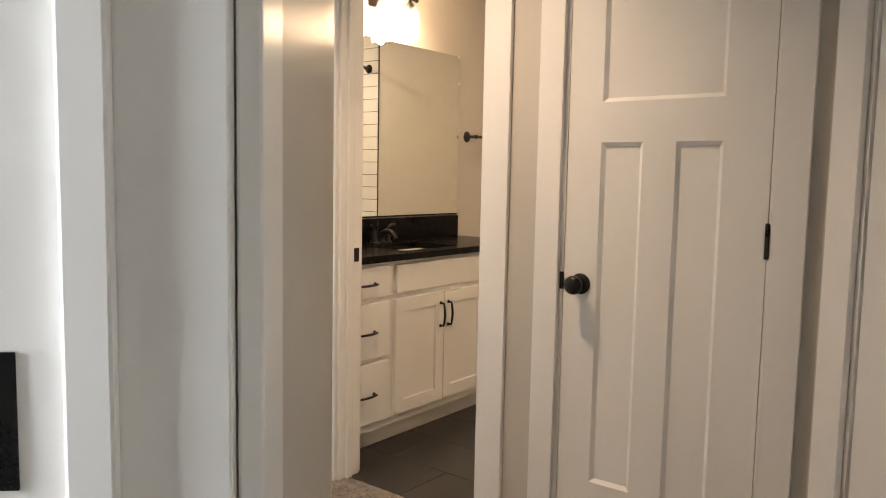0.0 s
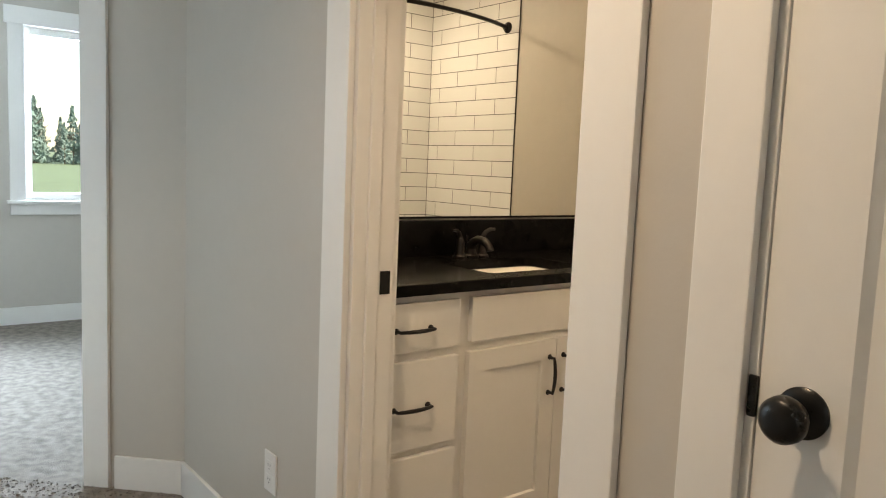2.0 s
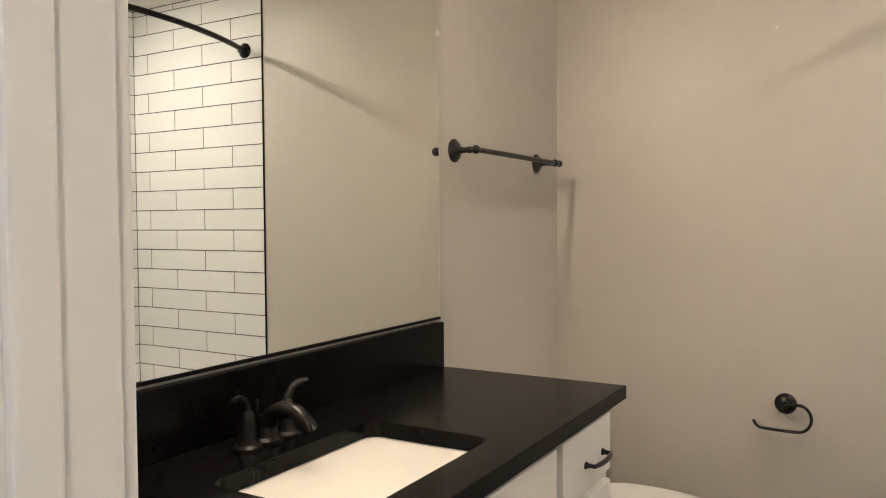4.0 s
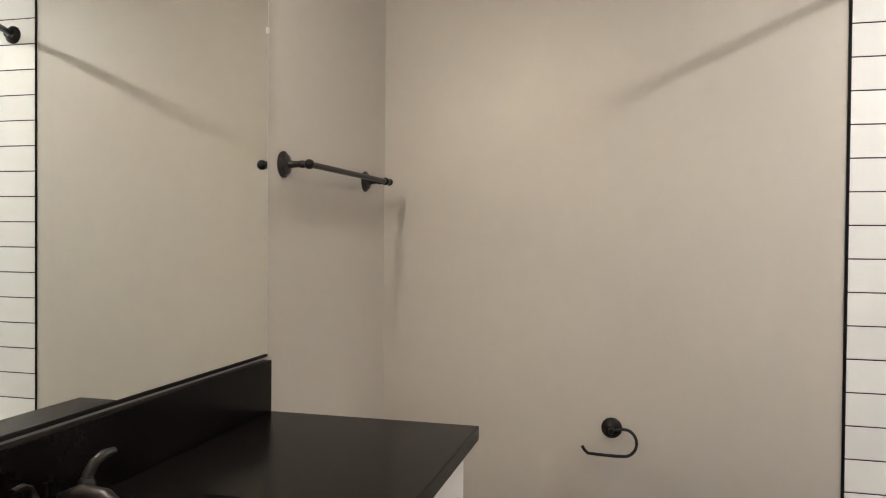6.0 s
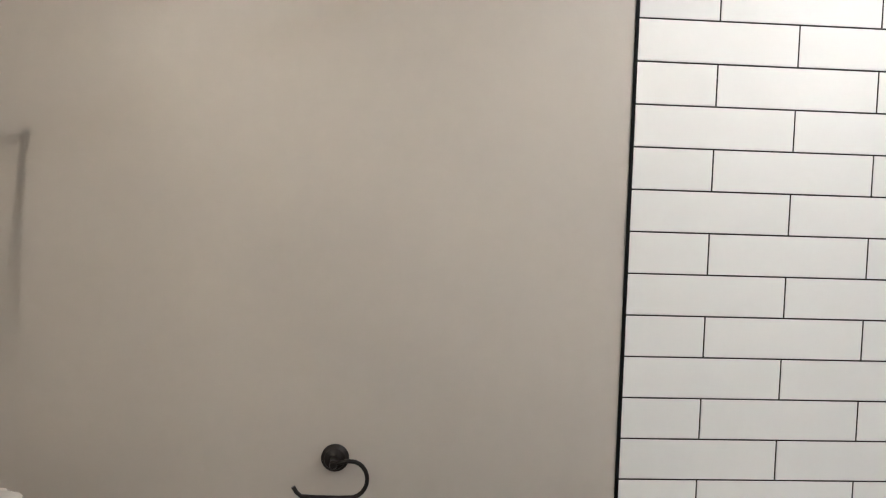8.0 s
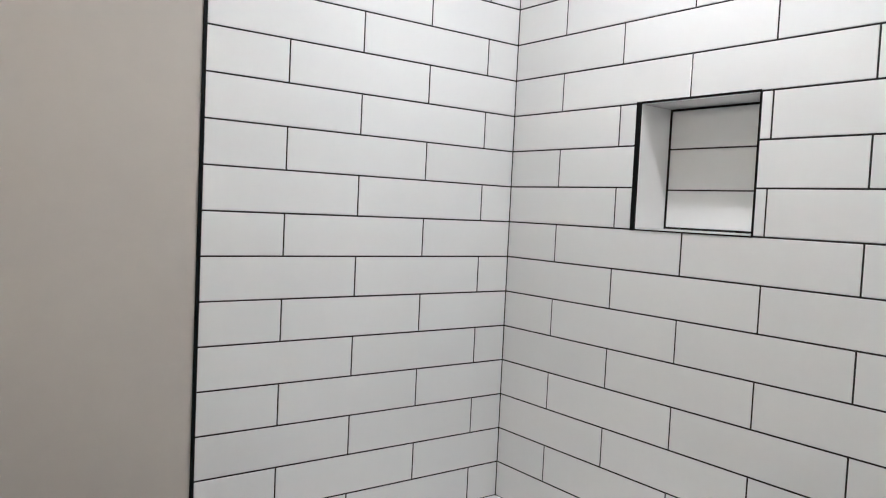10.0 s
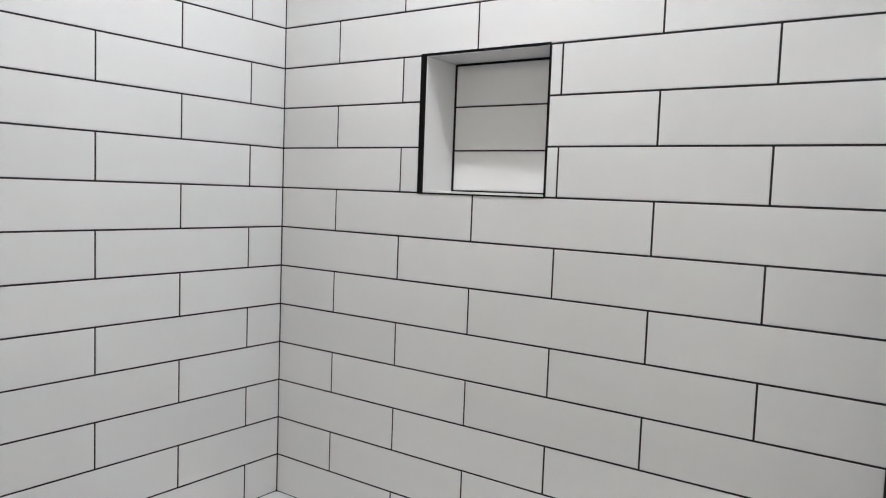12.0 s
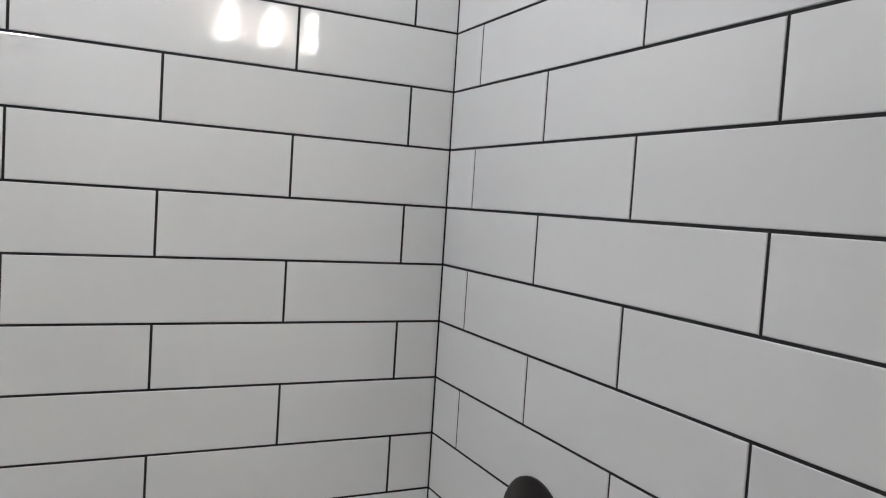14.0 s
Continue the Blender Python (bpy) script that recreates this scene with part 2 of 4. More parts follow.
def wall_run(name, p, q, thick, openings=(), z0=0.0, z1=2.44, mat=None, label="", bm=None):
    """A wall whose visible face runs from p to q, its body on the left of that way. openings: (from, to, low, high)."""
    p, q = Vector((*p, 0)), Vector((*q, 0))
    length = (q - p).length
    u = (q - p).normalized()
    n = Vector((-u.y, u.x, 0))
    b = bmesh.new()
    if all(o[2] <= z0 for o in openings):        # doorways alone: one outline in elevation
        line = [(0, z0)]
        for a, c, lo, hi in sorted(openings):
            line += [(a, z0), (a, hi), (c, hi), (c, z0)]
        line += [(length, z0), (length, z1), (0, z1)]
        sides = [[b.verts.new((*(p + u * s + n * d).xy, z)) for s, z in line] for d in (0, thick)]
        b.faces.new(sides[0])
        b.faces.new(sides[1][::-1])
        for k in range(len(line)):
            j = (k + 1) % len(line)
            b.faces.new((sides[0][j], sides[0][k], sides[1][k], sides[1][j]))
        return solid(name, b, mat or PAINT, label or "painted greige drywall wall with fine orange-peel texture", "wall", kind="structure")

    def block(a, c, lo, hi):
        if c - a > 1e-4 and hi - lo > 1e-4:
            slab([((p + u * s + n * d).x, (p + u * s + n * d).y) for s, d in ((a, 0), (c, 0), (c, thick), (a, thick))], lo, hi, bm=b)
    at = 0.0
    for a, c, lo, hi in sorted(openings):
        block(at, a, z0, z1)
        block(a, c, z0, lo)
        block(a, c, hi, z1)
        at = c
    block(at, length, z0, z1)
    return solid(name, b, mat or PAINT, label or "painted greige drywall wall with fine orange-peel texture", "wall", kind="structure")

# ---- the setting ----
FL = 0.0                       # floor level
H = 2.44                       # ceiling level
YH, YB = 2.715, 2.835          # hall face and bathroom face of the door wall
XM = -3.216                    # mirror wall
YF = 5.207                     # wall behind the toilet
XN = -0.790                    # tiled long wall
YN, YT = 3.705, 5.203          # tiled end walls
XE = -1.712                    # outer edge of the tiling
RIM = 0.447                    # top of the tub
DOOR_H = 2.05
BD0, BD1 = -2.609, -1.889      # bathroom doorway
CD0, CD1 = -1.598, -0.948      # closet doorway
CORNER = Vector((-1.626, 1.752))   # outside corner where the hall turns
RUN = Vector((0.6845, -0.729)).normalized()   # along the angled wall by the first doorway
BEND = Vector((-3.707, YH))
DIAG = Vector((-1, -1)).normalized()         # along the angled wall with the far doorway

# walls round the bathroom, hall and closet
wall_run("wall_hall", (BEND.x, YH), (-0.83, YH), YB - YH, [(BD0 - BEND.x, BD1 - BEND.x, 0, DOOR_H), (CD0 - BEND.x, CD1 - BEND.x, 0, DOOR_H)])
wall_run("wall_mirror", (XM, YB), (XM, 5.33), 0.12)
wall_run("wall_toilet", (XM, YF), (XE + 0.012, YF), 0.115)
wall_run("wall_closet_side", (XE + 0.004, YN - 0.005), (XE + 0.004, YB), 0.11)
wall_run("wall_closet_back", (-1.59, 3.60), (-0.66, 3.60), 0.09)
wall_run("wall_closet_end", (-0.70, YB), (-0.70, 3.60), -0.1)
# walls round the hall
wall_run("wall_corridor", (-4.70, CORNER.y), (CORNER.x, CORNER.y), -0.12)
D0 = 1.172                       # from the corner to the jamb of the first doorway
wall_run("wall_angled_near", CORNER, CORNER + RUN * 2.2, -0.165, [(D0, D0 + 0.80, 0, DOOR_H)])
C_END = Vector((-0.83, YH)) + Vector((0.707, -0.707)) * 1.7
wall_run("wall_angled_side", (-0.83, YH), C_END, 0.12, [(0.13, 0.90, 0, DOOR_H)])
N_END = CORNER + RUN * 2.2
wall_run("wall_hall_east", C_END, (C_END.x, N_END.y - 0.2), 0.12)
wall_run("wall_hall_south", N_END, (C_END.x + 0.1, N_END.y), -0.12)
# two unseen walls, added to keep sunlight from leaking through the side doorway
wall_run("wall_sun_block_north", (-0.75, 2.84), (2.7, 2.84), 0.12)
wall_run("wall_sun_block_east", (2.6, 2.84), (2.6, 0.0), 0.12)
# far room beyond the angled doorway
B_OPEN = (0.375, 1.135)
wall_run("wall_angled_far", BEND + DIAG * 1.348, BEND, 0.12, [(1.348 - B_OPEN[1], 1.348 - B_OPEN[0], 0, DOOR_H)])
WX = -7.0
wall_run("wall_bedroom_window", (WX, -1.2), (WX, 5.2), 0.16, [(2.76 + 1.2, 4.10 + 1.2, 0.87, 2.06)])
wall_run("wall_bedroom_north", (WX - 0.1, 5.2), (-3.33, 5.2), 0.12)
wall_run("wall_bedroom_south", (-3.5, -1.2), (WX - 0.1, -1.2), 0.12)
wall_run("wall_bedroom_east", (-4.0, CORNER.y - 0.12), (-4.0, -1.2), 0.12)
wall_run("wall_bedroom_corner", (-3.335, 5.2), (-3.335, YH + 0.12), -0.02)
wall_run("wall_bedroom_return", (-3.335, YB + 0.001), (-3.75, YB + 0.001), 0.02)
# first room, behind the start
wall_run("wall_first_room_north", (-2.4, CORNER.y - 0.121), (-1.60, CORNER.y - 0.121), 0.02)
wall_run("wall_first_room_west", (-2.4, -1.6), (-2.4, 1.65), 0.12, [(0.15, 1.25, 0.75, 2.1)])
wall_run("wall_first_room_south", (2.6, -1.6), (-2.5, -1.6), 0.16)
wall_run("wall_first_room_east", (2.6, 0.2), (2.6, -1.7), 0.12)
wall_run("wall_first_room_side", (C_END.x + 0.1, N_END.y - 0.121), (2.7, N_END.y - 0.121), 0.02)

# ceilings and floors
solid("ceiling", box(-4.75, 2.75, -3.2, 5.35, H, H + 0.1), CEILING, "off-white painted ceiling", "ceiling", kind="structure")
solid("ceiling_bedroom", box(-7.2, -4.752, -1.4, 5.35, H, H + 0.1), CEILING, "off-white painted ceiling", "ceiling", kind="structure")
solid("floor_carpet", slab([(-7.1, -1.3), (-2.45, -1.3), (-2.45, -1.7), (2.7, -1.7), (2.7, YH + 0.055), (-7.1, YH + 0.055)], -0.08, FL), CARPET, "brown-grey cut pile carpet in the hall and rooms", "carpet", kind="structure")
solid("floor_carpet_bedroom", box(-7.1, -3.34, YH + 0.055, 5.2, -0.08, FL), CARPET, "brown-grey cut pile carpet", "carpet", kind="structure")
floor = solid("floor_bathroom", box(XM - 0.05, -0.7, YH + 0.055, 5.3, -0.08, FL - 0.004), FLOOR_GROUT, "charcoal floor tiles with grey joints", "floor", kind="structure")


def baseboard(name, p, q, side=1.0):
    """A flat white baseboard against a wall face from p to q; side: which hand the room is on."""
    p, q = Vector((p[0], p[1], 0)), Vector((q[0], q[1], 0))
    u = (q - p).normalized()
    n = Vector((u.y, -u.x, 0)) * side
    pts = [p, q, q + n * 0.014, p + n * 0.014]
    return solid(name, slab([(v.x, v.y) for v in pts], FL, FL + 0.122, bevel=0.0035), TRIM, "white painted flat baseboard along the wall", "baseboard", kind="structure")


baseboard("baseboard_hall", (BEND.x - 0.004, YH), (BD0 - 0.108, YH))
baseboard("baseboard_angled", BEND + DIAG * 0.262, BEND)
baseboard("baseboard_strip", (BD1 + 0.106, YH), (CD0 - 0.102, YH))
baseboard("baseboard_bedroom", (WX, -1.2), (WX, 5.2))
baseboard("baseboard_near", CORNER, CORNER + RUN * (D0 - 0.11), -1)


def door_frame(name, m, width, depth, both=True, casing=0.105, label="", stop_at=0.45, lean=1):
    """Jambs, stops and flat casings of a doorway. Frame: x along the opening, y out of the hall face, z up."""
    f = thing(name, m, label or "white painted door frame with flat casing", "door frame", kind="structure")
    h, t = DOOR_H - 0.002, 0.018
    for x0, x1 in ((0.001, t), (width - t, width - 0.001)):
        part("jamb", box(x0, x1, -depth + 0.002, -0.001, FL, h, 0.002), TRIM, f, local=True)
    part("head_jamb", box(t, width - t, -depth + 0.002, -0.001, h - t, h, 0.002), TRIM, f, local=True)
    s0, s1 = -depth * stop_at - 0.032, -depth * stop_at
    for x0, x1 in ((t, t + 0.011), (width - t - 0.011, width - t)):
        part("door_stop", box(x0, x1, s0, s1, FL, h - t, 0.003), TRIM, f, local=True)
    part("door_stop", box(t + 0.011, width - t - 0.011, s0, s1, h - t - 0.011, h - t, 0.003), TRIM, f, local=True)
    r = 0.006
    for y0, y1 in (((0.0005, 0.018), (-depth - 0.018, -depth - 0.0005)) if both else ((0.0005, 0.018),)):
        for x0, x1 in ((r - casing, r), (width - r, width - r + casing)):
            part("casing", box(x0, x1, y0, y1, FL, h + 0.006, 0.0025), TRIM, f, local=True)
        part("casing", box(r - casing - 0.012, width - r + casing + 0.012, y0, y1, h + 0.007, h + 0.12, 0.0025), TRIM, f, local=True)
    return f


def strike(parent, m):
    """A dark strike plate with a curved lip and a black patch for its latch hole's shade. Frame: x across, y up, z out
    of the jamb.
    """
    b = box(-0.0145, 0.0145, -0.0285, 0.0285, 0, 0.002, 0.0008)
    part("strike_plate", b, BLACK_IRON, parent, "dark bronze strike plate", at=m, local=True)
    # no hole is cut: a thin black piece gives its darkness
    p = box(-0.006, 0.004, -0.012, 0.012, 0.0021, 0.0026)
    ob = part("latch_hole_shade", p, GROUT, parent, at=m, local=True)
    for s in (-1, 1):
        part("screw", turned([(0.0035, 0), (0.0035, 0.0009), (0, 0.0012)], 12, m=Matrix.Translation((0, s * 0.021, 0.002))), BRONZE, parent, at=m, local=True)


hall_m = Matrix.Translation((BD1, YH, 0)) @ Matrix.Rotation(math.pi, 4, "Z")
bath_frame = door_frame("door_frame_1", hall_m, BD1 - BD0, YB - YH, label="white bathroom door frame with a dark strike plate", stop_at=0.30)
w = BD1 - BD0
strike(bath_frame, facing((w - 0.018, -(2.808 - YH), 0.933), (0, -1, 0), (-1, 0, 0)))
closet_m = Matrix.Translation((CD1, YH, 0)) @ Matrix.Rotation(math.pi, 4, "Z")
closet_frame = door_frame("door_frame_2", closet_m, CD1 - CD0, YB - YH, label="white closet door frame with flat casing", both=False, stop_at=0.36, casing=0.086)
near_m = Matrix.Translation((*(CORNER + RUN * D0), 0)) @ Matrix.Rotation(math.atan2(RUN.y, RUN.x), 4, "Z")
near_frame = door_frame("door_frame_3", near_m, 0.80, 0.165, stop_at=0.43, label="white door frame of the first room with a dark hinge")
far_m = Matrix.Translation((*(BEND + DIAG * B_OPEN[0]), 0)) @ Matrix.Rotation(math.atan2(DIAG.y, DIAG.x), 4, "Z")
far_frame = door_frame("door_frame_4", far_m, B_OPEN[1] - B_OPEN[0], 0.12, label="white door frame at the bedroom", casing=0.098)
side_m = Matrix.Translation((*(Vector((-0.83, YH)) + Vector((0.707, -0.707)) * 0.90), 0)) @ Matrix.Rotation(math.atan2(0.707, -0.707), 4, "Z")
side_frame = door_frame("door_frame_5", side_m, 0.77, 0.12, label="white door frame beside the closet, with an added leaf against stray sunlight")
# unseen leaf, added to shut stray sunlight out of the hall
part("door_leaf", box(0.021, 0.749, -0.045, -0.008, FL + 0.012, 2.028, 0.002), DOOR_PAINT, side_frame, local=True)


def panel_face(bm, x0, x1, z0, z1, panels, y_front, y_back, depth=0.011, chamfer=0.012):
    """A door leaf with recessed flat panels on its front (at y_front, towards -y)."""
    xs = sorted({x0, x1, *[p[0] for p in panels], *[p[1] for p in panels]})
    zs = sorted({z0, z1, *[p[2] for p in panels], *[p[3] for p in panels]})
    grid = {(x, z): bm.verts.new((x, y_front, z)) for x in xs for z in zs}

    def inside(x, z):
        return next((p for p in panels if p[0] < x < p[1] and p[2] < z < p[3]), None)
    for a, c in zip(xs, xs[1:]):
        for lo, hi in zip(zs, zs[1:]):
            if not inside((a + c) / 2, (lo + hi) / 2):
                bm.faces.new([grid[k] for k in ((a, lo), (c, lo), (c, hi), (a, hi))])
    for a, c, lo, hi in panels:
        rim = [(a, lo), (c, lo), (c, hi), (a, hi)]
        bed = [bm.verts.new((x + (chamfer if x == a else -chamfer), y_front + depth, z + (chamfer if z == lo else -chamfer))) for x, z in rim]
        edge = [grid[k] for k in rim]
        if any(a < x < c for x in xs) or any(lo < z < hi for z in zs):
            edge = [bm.verts.new((x, y_front, z)) for x, z in rim]
        for i in range(4):
            bm.faces.new((edge[i], edge[(i + 1) % 4], bed[(i + 1) % 4], bed[i]))
        bm.faces.new(bed)
    outer = [bm.verts.new((x, y_front, z)) for x, z in ((x0, z0), (x1, z0), (x1, z1), (x0, z1))]
    back = [bm.verts.new((x, y_back, z)) for x, z in ((x0, z0), (x1, z0), (x1, z1), (x0, z1))]
    for i in range(4):
        bm.faces.new((outer[i], outer[(i + 1) % 4], back[(i + 1) % 4], back[i]))
    bm.faces.new(back)
    return bm


# closet door: one wide panel above two tall ones
closet = thing("door_1", ((CD0 + CD1) / 2, YH, FL), "closed white three-panel closet door with a black knob", "door", kind="structure")
DX0, DX1, DY = CD0 + 0.0205, CD1 - 0.0205, YH + 0.004
part("door_leaf", panel_face(bmesh.new(), DX0, DX1, FL + 0.012, 2.028, [(-1.465, -1.097, 1.493, 1.875), (-1.465, -1.331, 0.300, 1.372), (-1.231, -1.097, 0.300, 1.372)], DY, DY + 0.035), DOOR_PAINT, closet)
knob_m = facing((-1.518, DY, 0.931), (1, 0, 0), (0, -1, 0))
part("rose", turned([(0, 0), (0.033, 0), (0.033, 0.004), (0.029, 0.008), (0.018, 0.010), (0, 0.010)], 36, m=knob_m), BLACK_IRON, closet, "black round rose", soft=True)
part("knob", turned([(0, 0.008), (0.013, 0.008), (0.0115, 0.023), (0.015, 0.029), (0.025, 0.035), (0.0298, 0.046), (0.0288, 0.057), (0.022, 0.064), (0.011, 0.067), (0, 0.0675)], 36, m=knob_m), BLACK_IRON, closet, "black round door knob", soft=True)
part("strike_lip", box(DX0 - 0.0135, DX0 - 0.001, DY - 0.006, DY + 0.002, 0.908, 0.964, 0.003), BLACK_IRON, closet, "black strike lip")
for z in (0.25, 1.098, 1.80):
    hinge = part("hinge", tube([(DX1 + 0.002, DY - 0.006, z - 0.045), (DX1 + 0.002, DY - 0.006, z + 0.045)], 0.0065, 12), BLACK_IRON, closet, "black butt hinge", soft=True)
    part("hinge_tip", turned([(0.0065, 0), (0.0068, 0.003), (0.004, 0.006), (0, 0.007)], 12, m=Matrix.Translation((DX1 + 0.002, DY - 0.006, z + 0.0455))), BLACK_IRON, hinge, soft=True)
# hinge on the jamb of the first doorway
hm = near_m @ facing((0.018, -0.148, 1.095), (0, -1, 0), (1, 0, 0))
part("hinge", box(-0.014, 0.014, -0.045, 0.045, 0, 0.0022, 0.0008), BLACK_IRON, near_frame, "black hinge leaf", at=WM[near_frame].inverted() @ hm, local=True)


def outlet_plate(x, z):
    """A white duplex receptacle with its cover plate, on the hall wall."""
    o = thing("wall_outlet", facing((x, YH, z), (1, 0, 0), (0, -1, 0)), "white duplex wall outlet above the baseboard", "outlet")
    part("cover_plate", box(-0.036, 0.036, -0.0585, 0.0585, 0, 0.0055, 0.002), PLASTIC, o, local=True)
    for s in (-1, 1):
        face = part("receptacle", box(-0.017, 0.017, s * 0.0205 - 0.0145, s * 0.0205 + 0.0145, 0.0055, 0.0075, 0.0009), PLASTIC, o, local=True)
        # slots are thin dark pieces on the face, coloured like shaded holes
        for dx, hh in ((-0.0065, 0.0042), (0.0065, 0.0035)):
            part("slot", box(dx - 0.001, dx + 0.001, s * 0.0205 + 0.002 - hh, s * 0.0205 + 0.002 + hh, 0.0076, 0.0079), SLOT_SHADE, face, local=True)
        part("slot", turned([(0.0022, 0.0076), (0.0022, 0.0079), (0, 0.0079)], 10, m=Matrix.Translation((0, s * 0.0205 - 0.0085, 0))), SLOT_SHADE, face, local=True)
    part("screw", turned([(0.003, 0.0055), (0.003, 0.0066), (0, 0.0068)], 10), PLASTIC, o, local=True)


outlet_plate(-2.997, 0.332)

# bedroom window with casing, sill and sash, and the land outside
win = thing("window_1", (WX, 3.45, 0.90), "white framed fixed window onto a field", "window", kind="structure")
W0, W1, WZ0, WZ1 = 2.76, 4.10, 0.87, 2.06
for y0, y1, z0, z1, nm in ((W0 - 0.10, W0, WZ0 - 0.0, WZ1, "casing"), (W1, W1 + 0.10, WZ0, WZ1, "casing"), (W0 - 0.12, W1 + 0.12, WZ1 + 0.001, WZ1 + 0.12, "casing"), (W0 - 0.10, W1 + 0.10, WZ0 - 0.10, WZ0 - 0.024, "apron")):
    part(nm, box(WX + 0.0005, WX + 0.018, y0, y1, z0, z1, 0.003), TRIM, win)
part("window_sill", box(WX - 0.10, WX + 0.045, W0 - 0.12, W1 + 0.12, WZ0 - 0.023, WZ0 - 0.001, 0.004), TRIM, win)
for y0, y1, z0, z1 in ((W0 + 0.001, W0 + 0.05, WZ0, WZ1), (W1 - 0.05, W1 - 0.001, WZ0, WZ1), (W0 + 0.05, W1 - 0.05, WZ0, WZ0 + 0.05), (W0 + 0.05, W1 - 0.05, WZ1 - 0.05, WZ1)):
    part("window_frame", box(WX - 0.11, WX - 0.06, y0, y1, z0, z1, 0.004), TRIM, win)
for z0, z1 in ((WZ0 + 0.05, WZ1 - 0.05),):
    pane = part("pane", box(WX - 0.088, WX - 0.084, W0 + 0.05, W1 - 0.05, z0, z1), CLEAR, win)
    pane.visible_shadow = False
win2 = thing("window_2", (-2.4, -0.9, 0.75), "white framed window of the first room", "window", kind="structure")
for x0, x1, z0, z1 in ((-1.449, -1.39, 0.75, 2.1), (-0.41, -0.351, 0.75, 2.1), (-1.39, -0.41, 0.75, 0.81), (-1.39, -0.41, 2.04, 2.1)):
    part("window_frame", box(-2.50, -2.45, x0, x1, z0, z1, 0.004), TRIM, win2)

solid("ground", box(-1500, 1500, -1500, 1500, -0.55, -0.45), GRASS, "mown green grass field", "grass", kind="structure")


def tree(x, y, height, seed):
    """A field tree: a tapered trunk with limbs and a crown of many small leaf clumps."""
    rng = random.Random(seed)
    t = thing("tree", (x, y, -0.46), "green conifer tree beyond the field", "tree", "trees beyond the field")
    top = height * 0.8
    b = tube([(0, 0, 0), (0.1, 0.05, top * 0.4), (0.0, 0.1, top)], [0.022 * height, 0.016 * height, 0.004 * height], 8)
    limbs = []
    for i in range(7):
        a, z0 = rng.uniform(0, 6.28), top * rng.uniform(0.3, 0.8)
        r = height * rng.uniform(0.16, 0.26)
        end = (r * math.cos(a), r * math.sin(a), z0 + r * 0.7)
        limbs.append(end)
        tube([(0.05, 0.05, z0), end], [0.008 * height, 0.002 * height], 6, bm=b)
    part("trunk", b, BARK, t, local=True, soft=True)
    verts, faces = [], []
    for i in range(700):
        z, a = rng.random() ** 1.3, rng.uniform(0, 6.28)
        r = (1.02 - z) * height * 0.27 * rng.uniform(0.35, 1.0) * (0.8 + 0.25 * math.sin(z * 31 + seed))
        c = Vector((r * math.cos(a), r * math.sin(a), height * (0.07 + 0.93 * z) - r * 0.25))
        s = height * rng.uniform(0.012, 0.03)
        e = Euler((rng.uniform(0, 6), rng.uniform(0, 6), rng.uniform(0, 6))).to_matrix()
        k = len(verts)
        verts += [c + e @ Vector(v) * s for v in ((-1, -0.6, 0), (1, -0.7, 0.2), (0.9, 0.7, 0), (-0.8, 0.8, 0.3))]
        faces.append((k, k + 1, k + 2, k + 3))
    me = bpy.data.meshes.new("crown")
    me.from_pydata(verts, [], faces)
    me.materials.append(LEAF)
    ob = new("crown", me)
    ob.parent = t
    return t


for i in range(40):
    rr = random.Random(100 + i)
    tree(-118 + rr.uniform(-8, 8), 12 + i * 0.85 + rr.uniform(-0.5, 0.5), rr.uniform(5.0, 9.0), i)

# ---- bathroom: vanity ----
VY0, VY1 = YB + 0.002, 4.306       # ends of the counter
CT = 0.905                         # counter top
CX = -2.680                        # counter front edge
FX = -2.702                        # fronts of doors and drawers
GAP = 0.0025


def arch_pull(parent, centre, along, length=0.115):
    """An arched bronze pull with flared feet, on a front that faces +x."""
    c, u = Vector(centre), Vector(along)
    n = Vector((1, 0, 0))
    p, q = c - u * length / 2, c + u * length / 2
    pts = [p + n * 0.002, p + n * 0.014 + u * 0.002] + [p.lerp(q, k / 10) + n * (0.021 + 0.008 * (1 - (2 * k / 10 - 1) ** 2)) for k in range(11)] + [q + n * 0.014 - u * 0.002, q + n * 0.002]
    rad = [0.0065, 0.0048] + [0.0046 + 0.0014 * (1 - (2 * k / 10 - 1) ** 2) for k in range(11)] + [0.0048, 0.0065]
    pull = part("pull", tube(pts, rad, 10), BRONZE, parent, "dark bronze arched pull", soft=True)
    for e in (p, q):
        part("foot", turned([(0.0085, 0), (0.0085, 0.0025), (0.006, 0.005), (0, 0.005)], 14, m=Matrix.Translation(e) @ Matrix.Rotation(math.pi / 2, 4, "Y")), BRONZE, pull, soft=True)


def slab_front(parent, name, y0, y1, z0, z1):
    """A drawer front: a slab with eased edges."""
    return part(name, box(FX - 0.019, FX, y0, y1, z0, z1, 0.0035), CABINET, parent)


def shaker_front(parent, y0, y1, z0, z1):
    """A shaker cabinet door: a frame round a recessed flat panel, facing +x."""
    b = panel_face(bmesh.new(), -y1, -y0, z0, z1, [(-y1 + 0.062, -y0 - 0.062, z0 + 0.062, z1 - 0.062)], 0, 0.019, depth=0.009, chamfer=0.003)
    b.transform(Matrix(((0, -1, 0, FX), (-1, 0, 0, 0), (0, 0, 1, 0), (0, 0, 0, 1))))
    return part("cabinet_door", b, CABINET, parent)


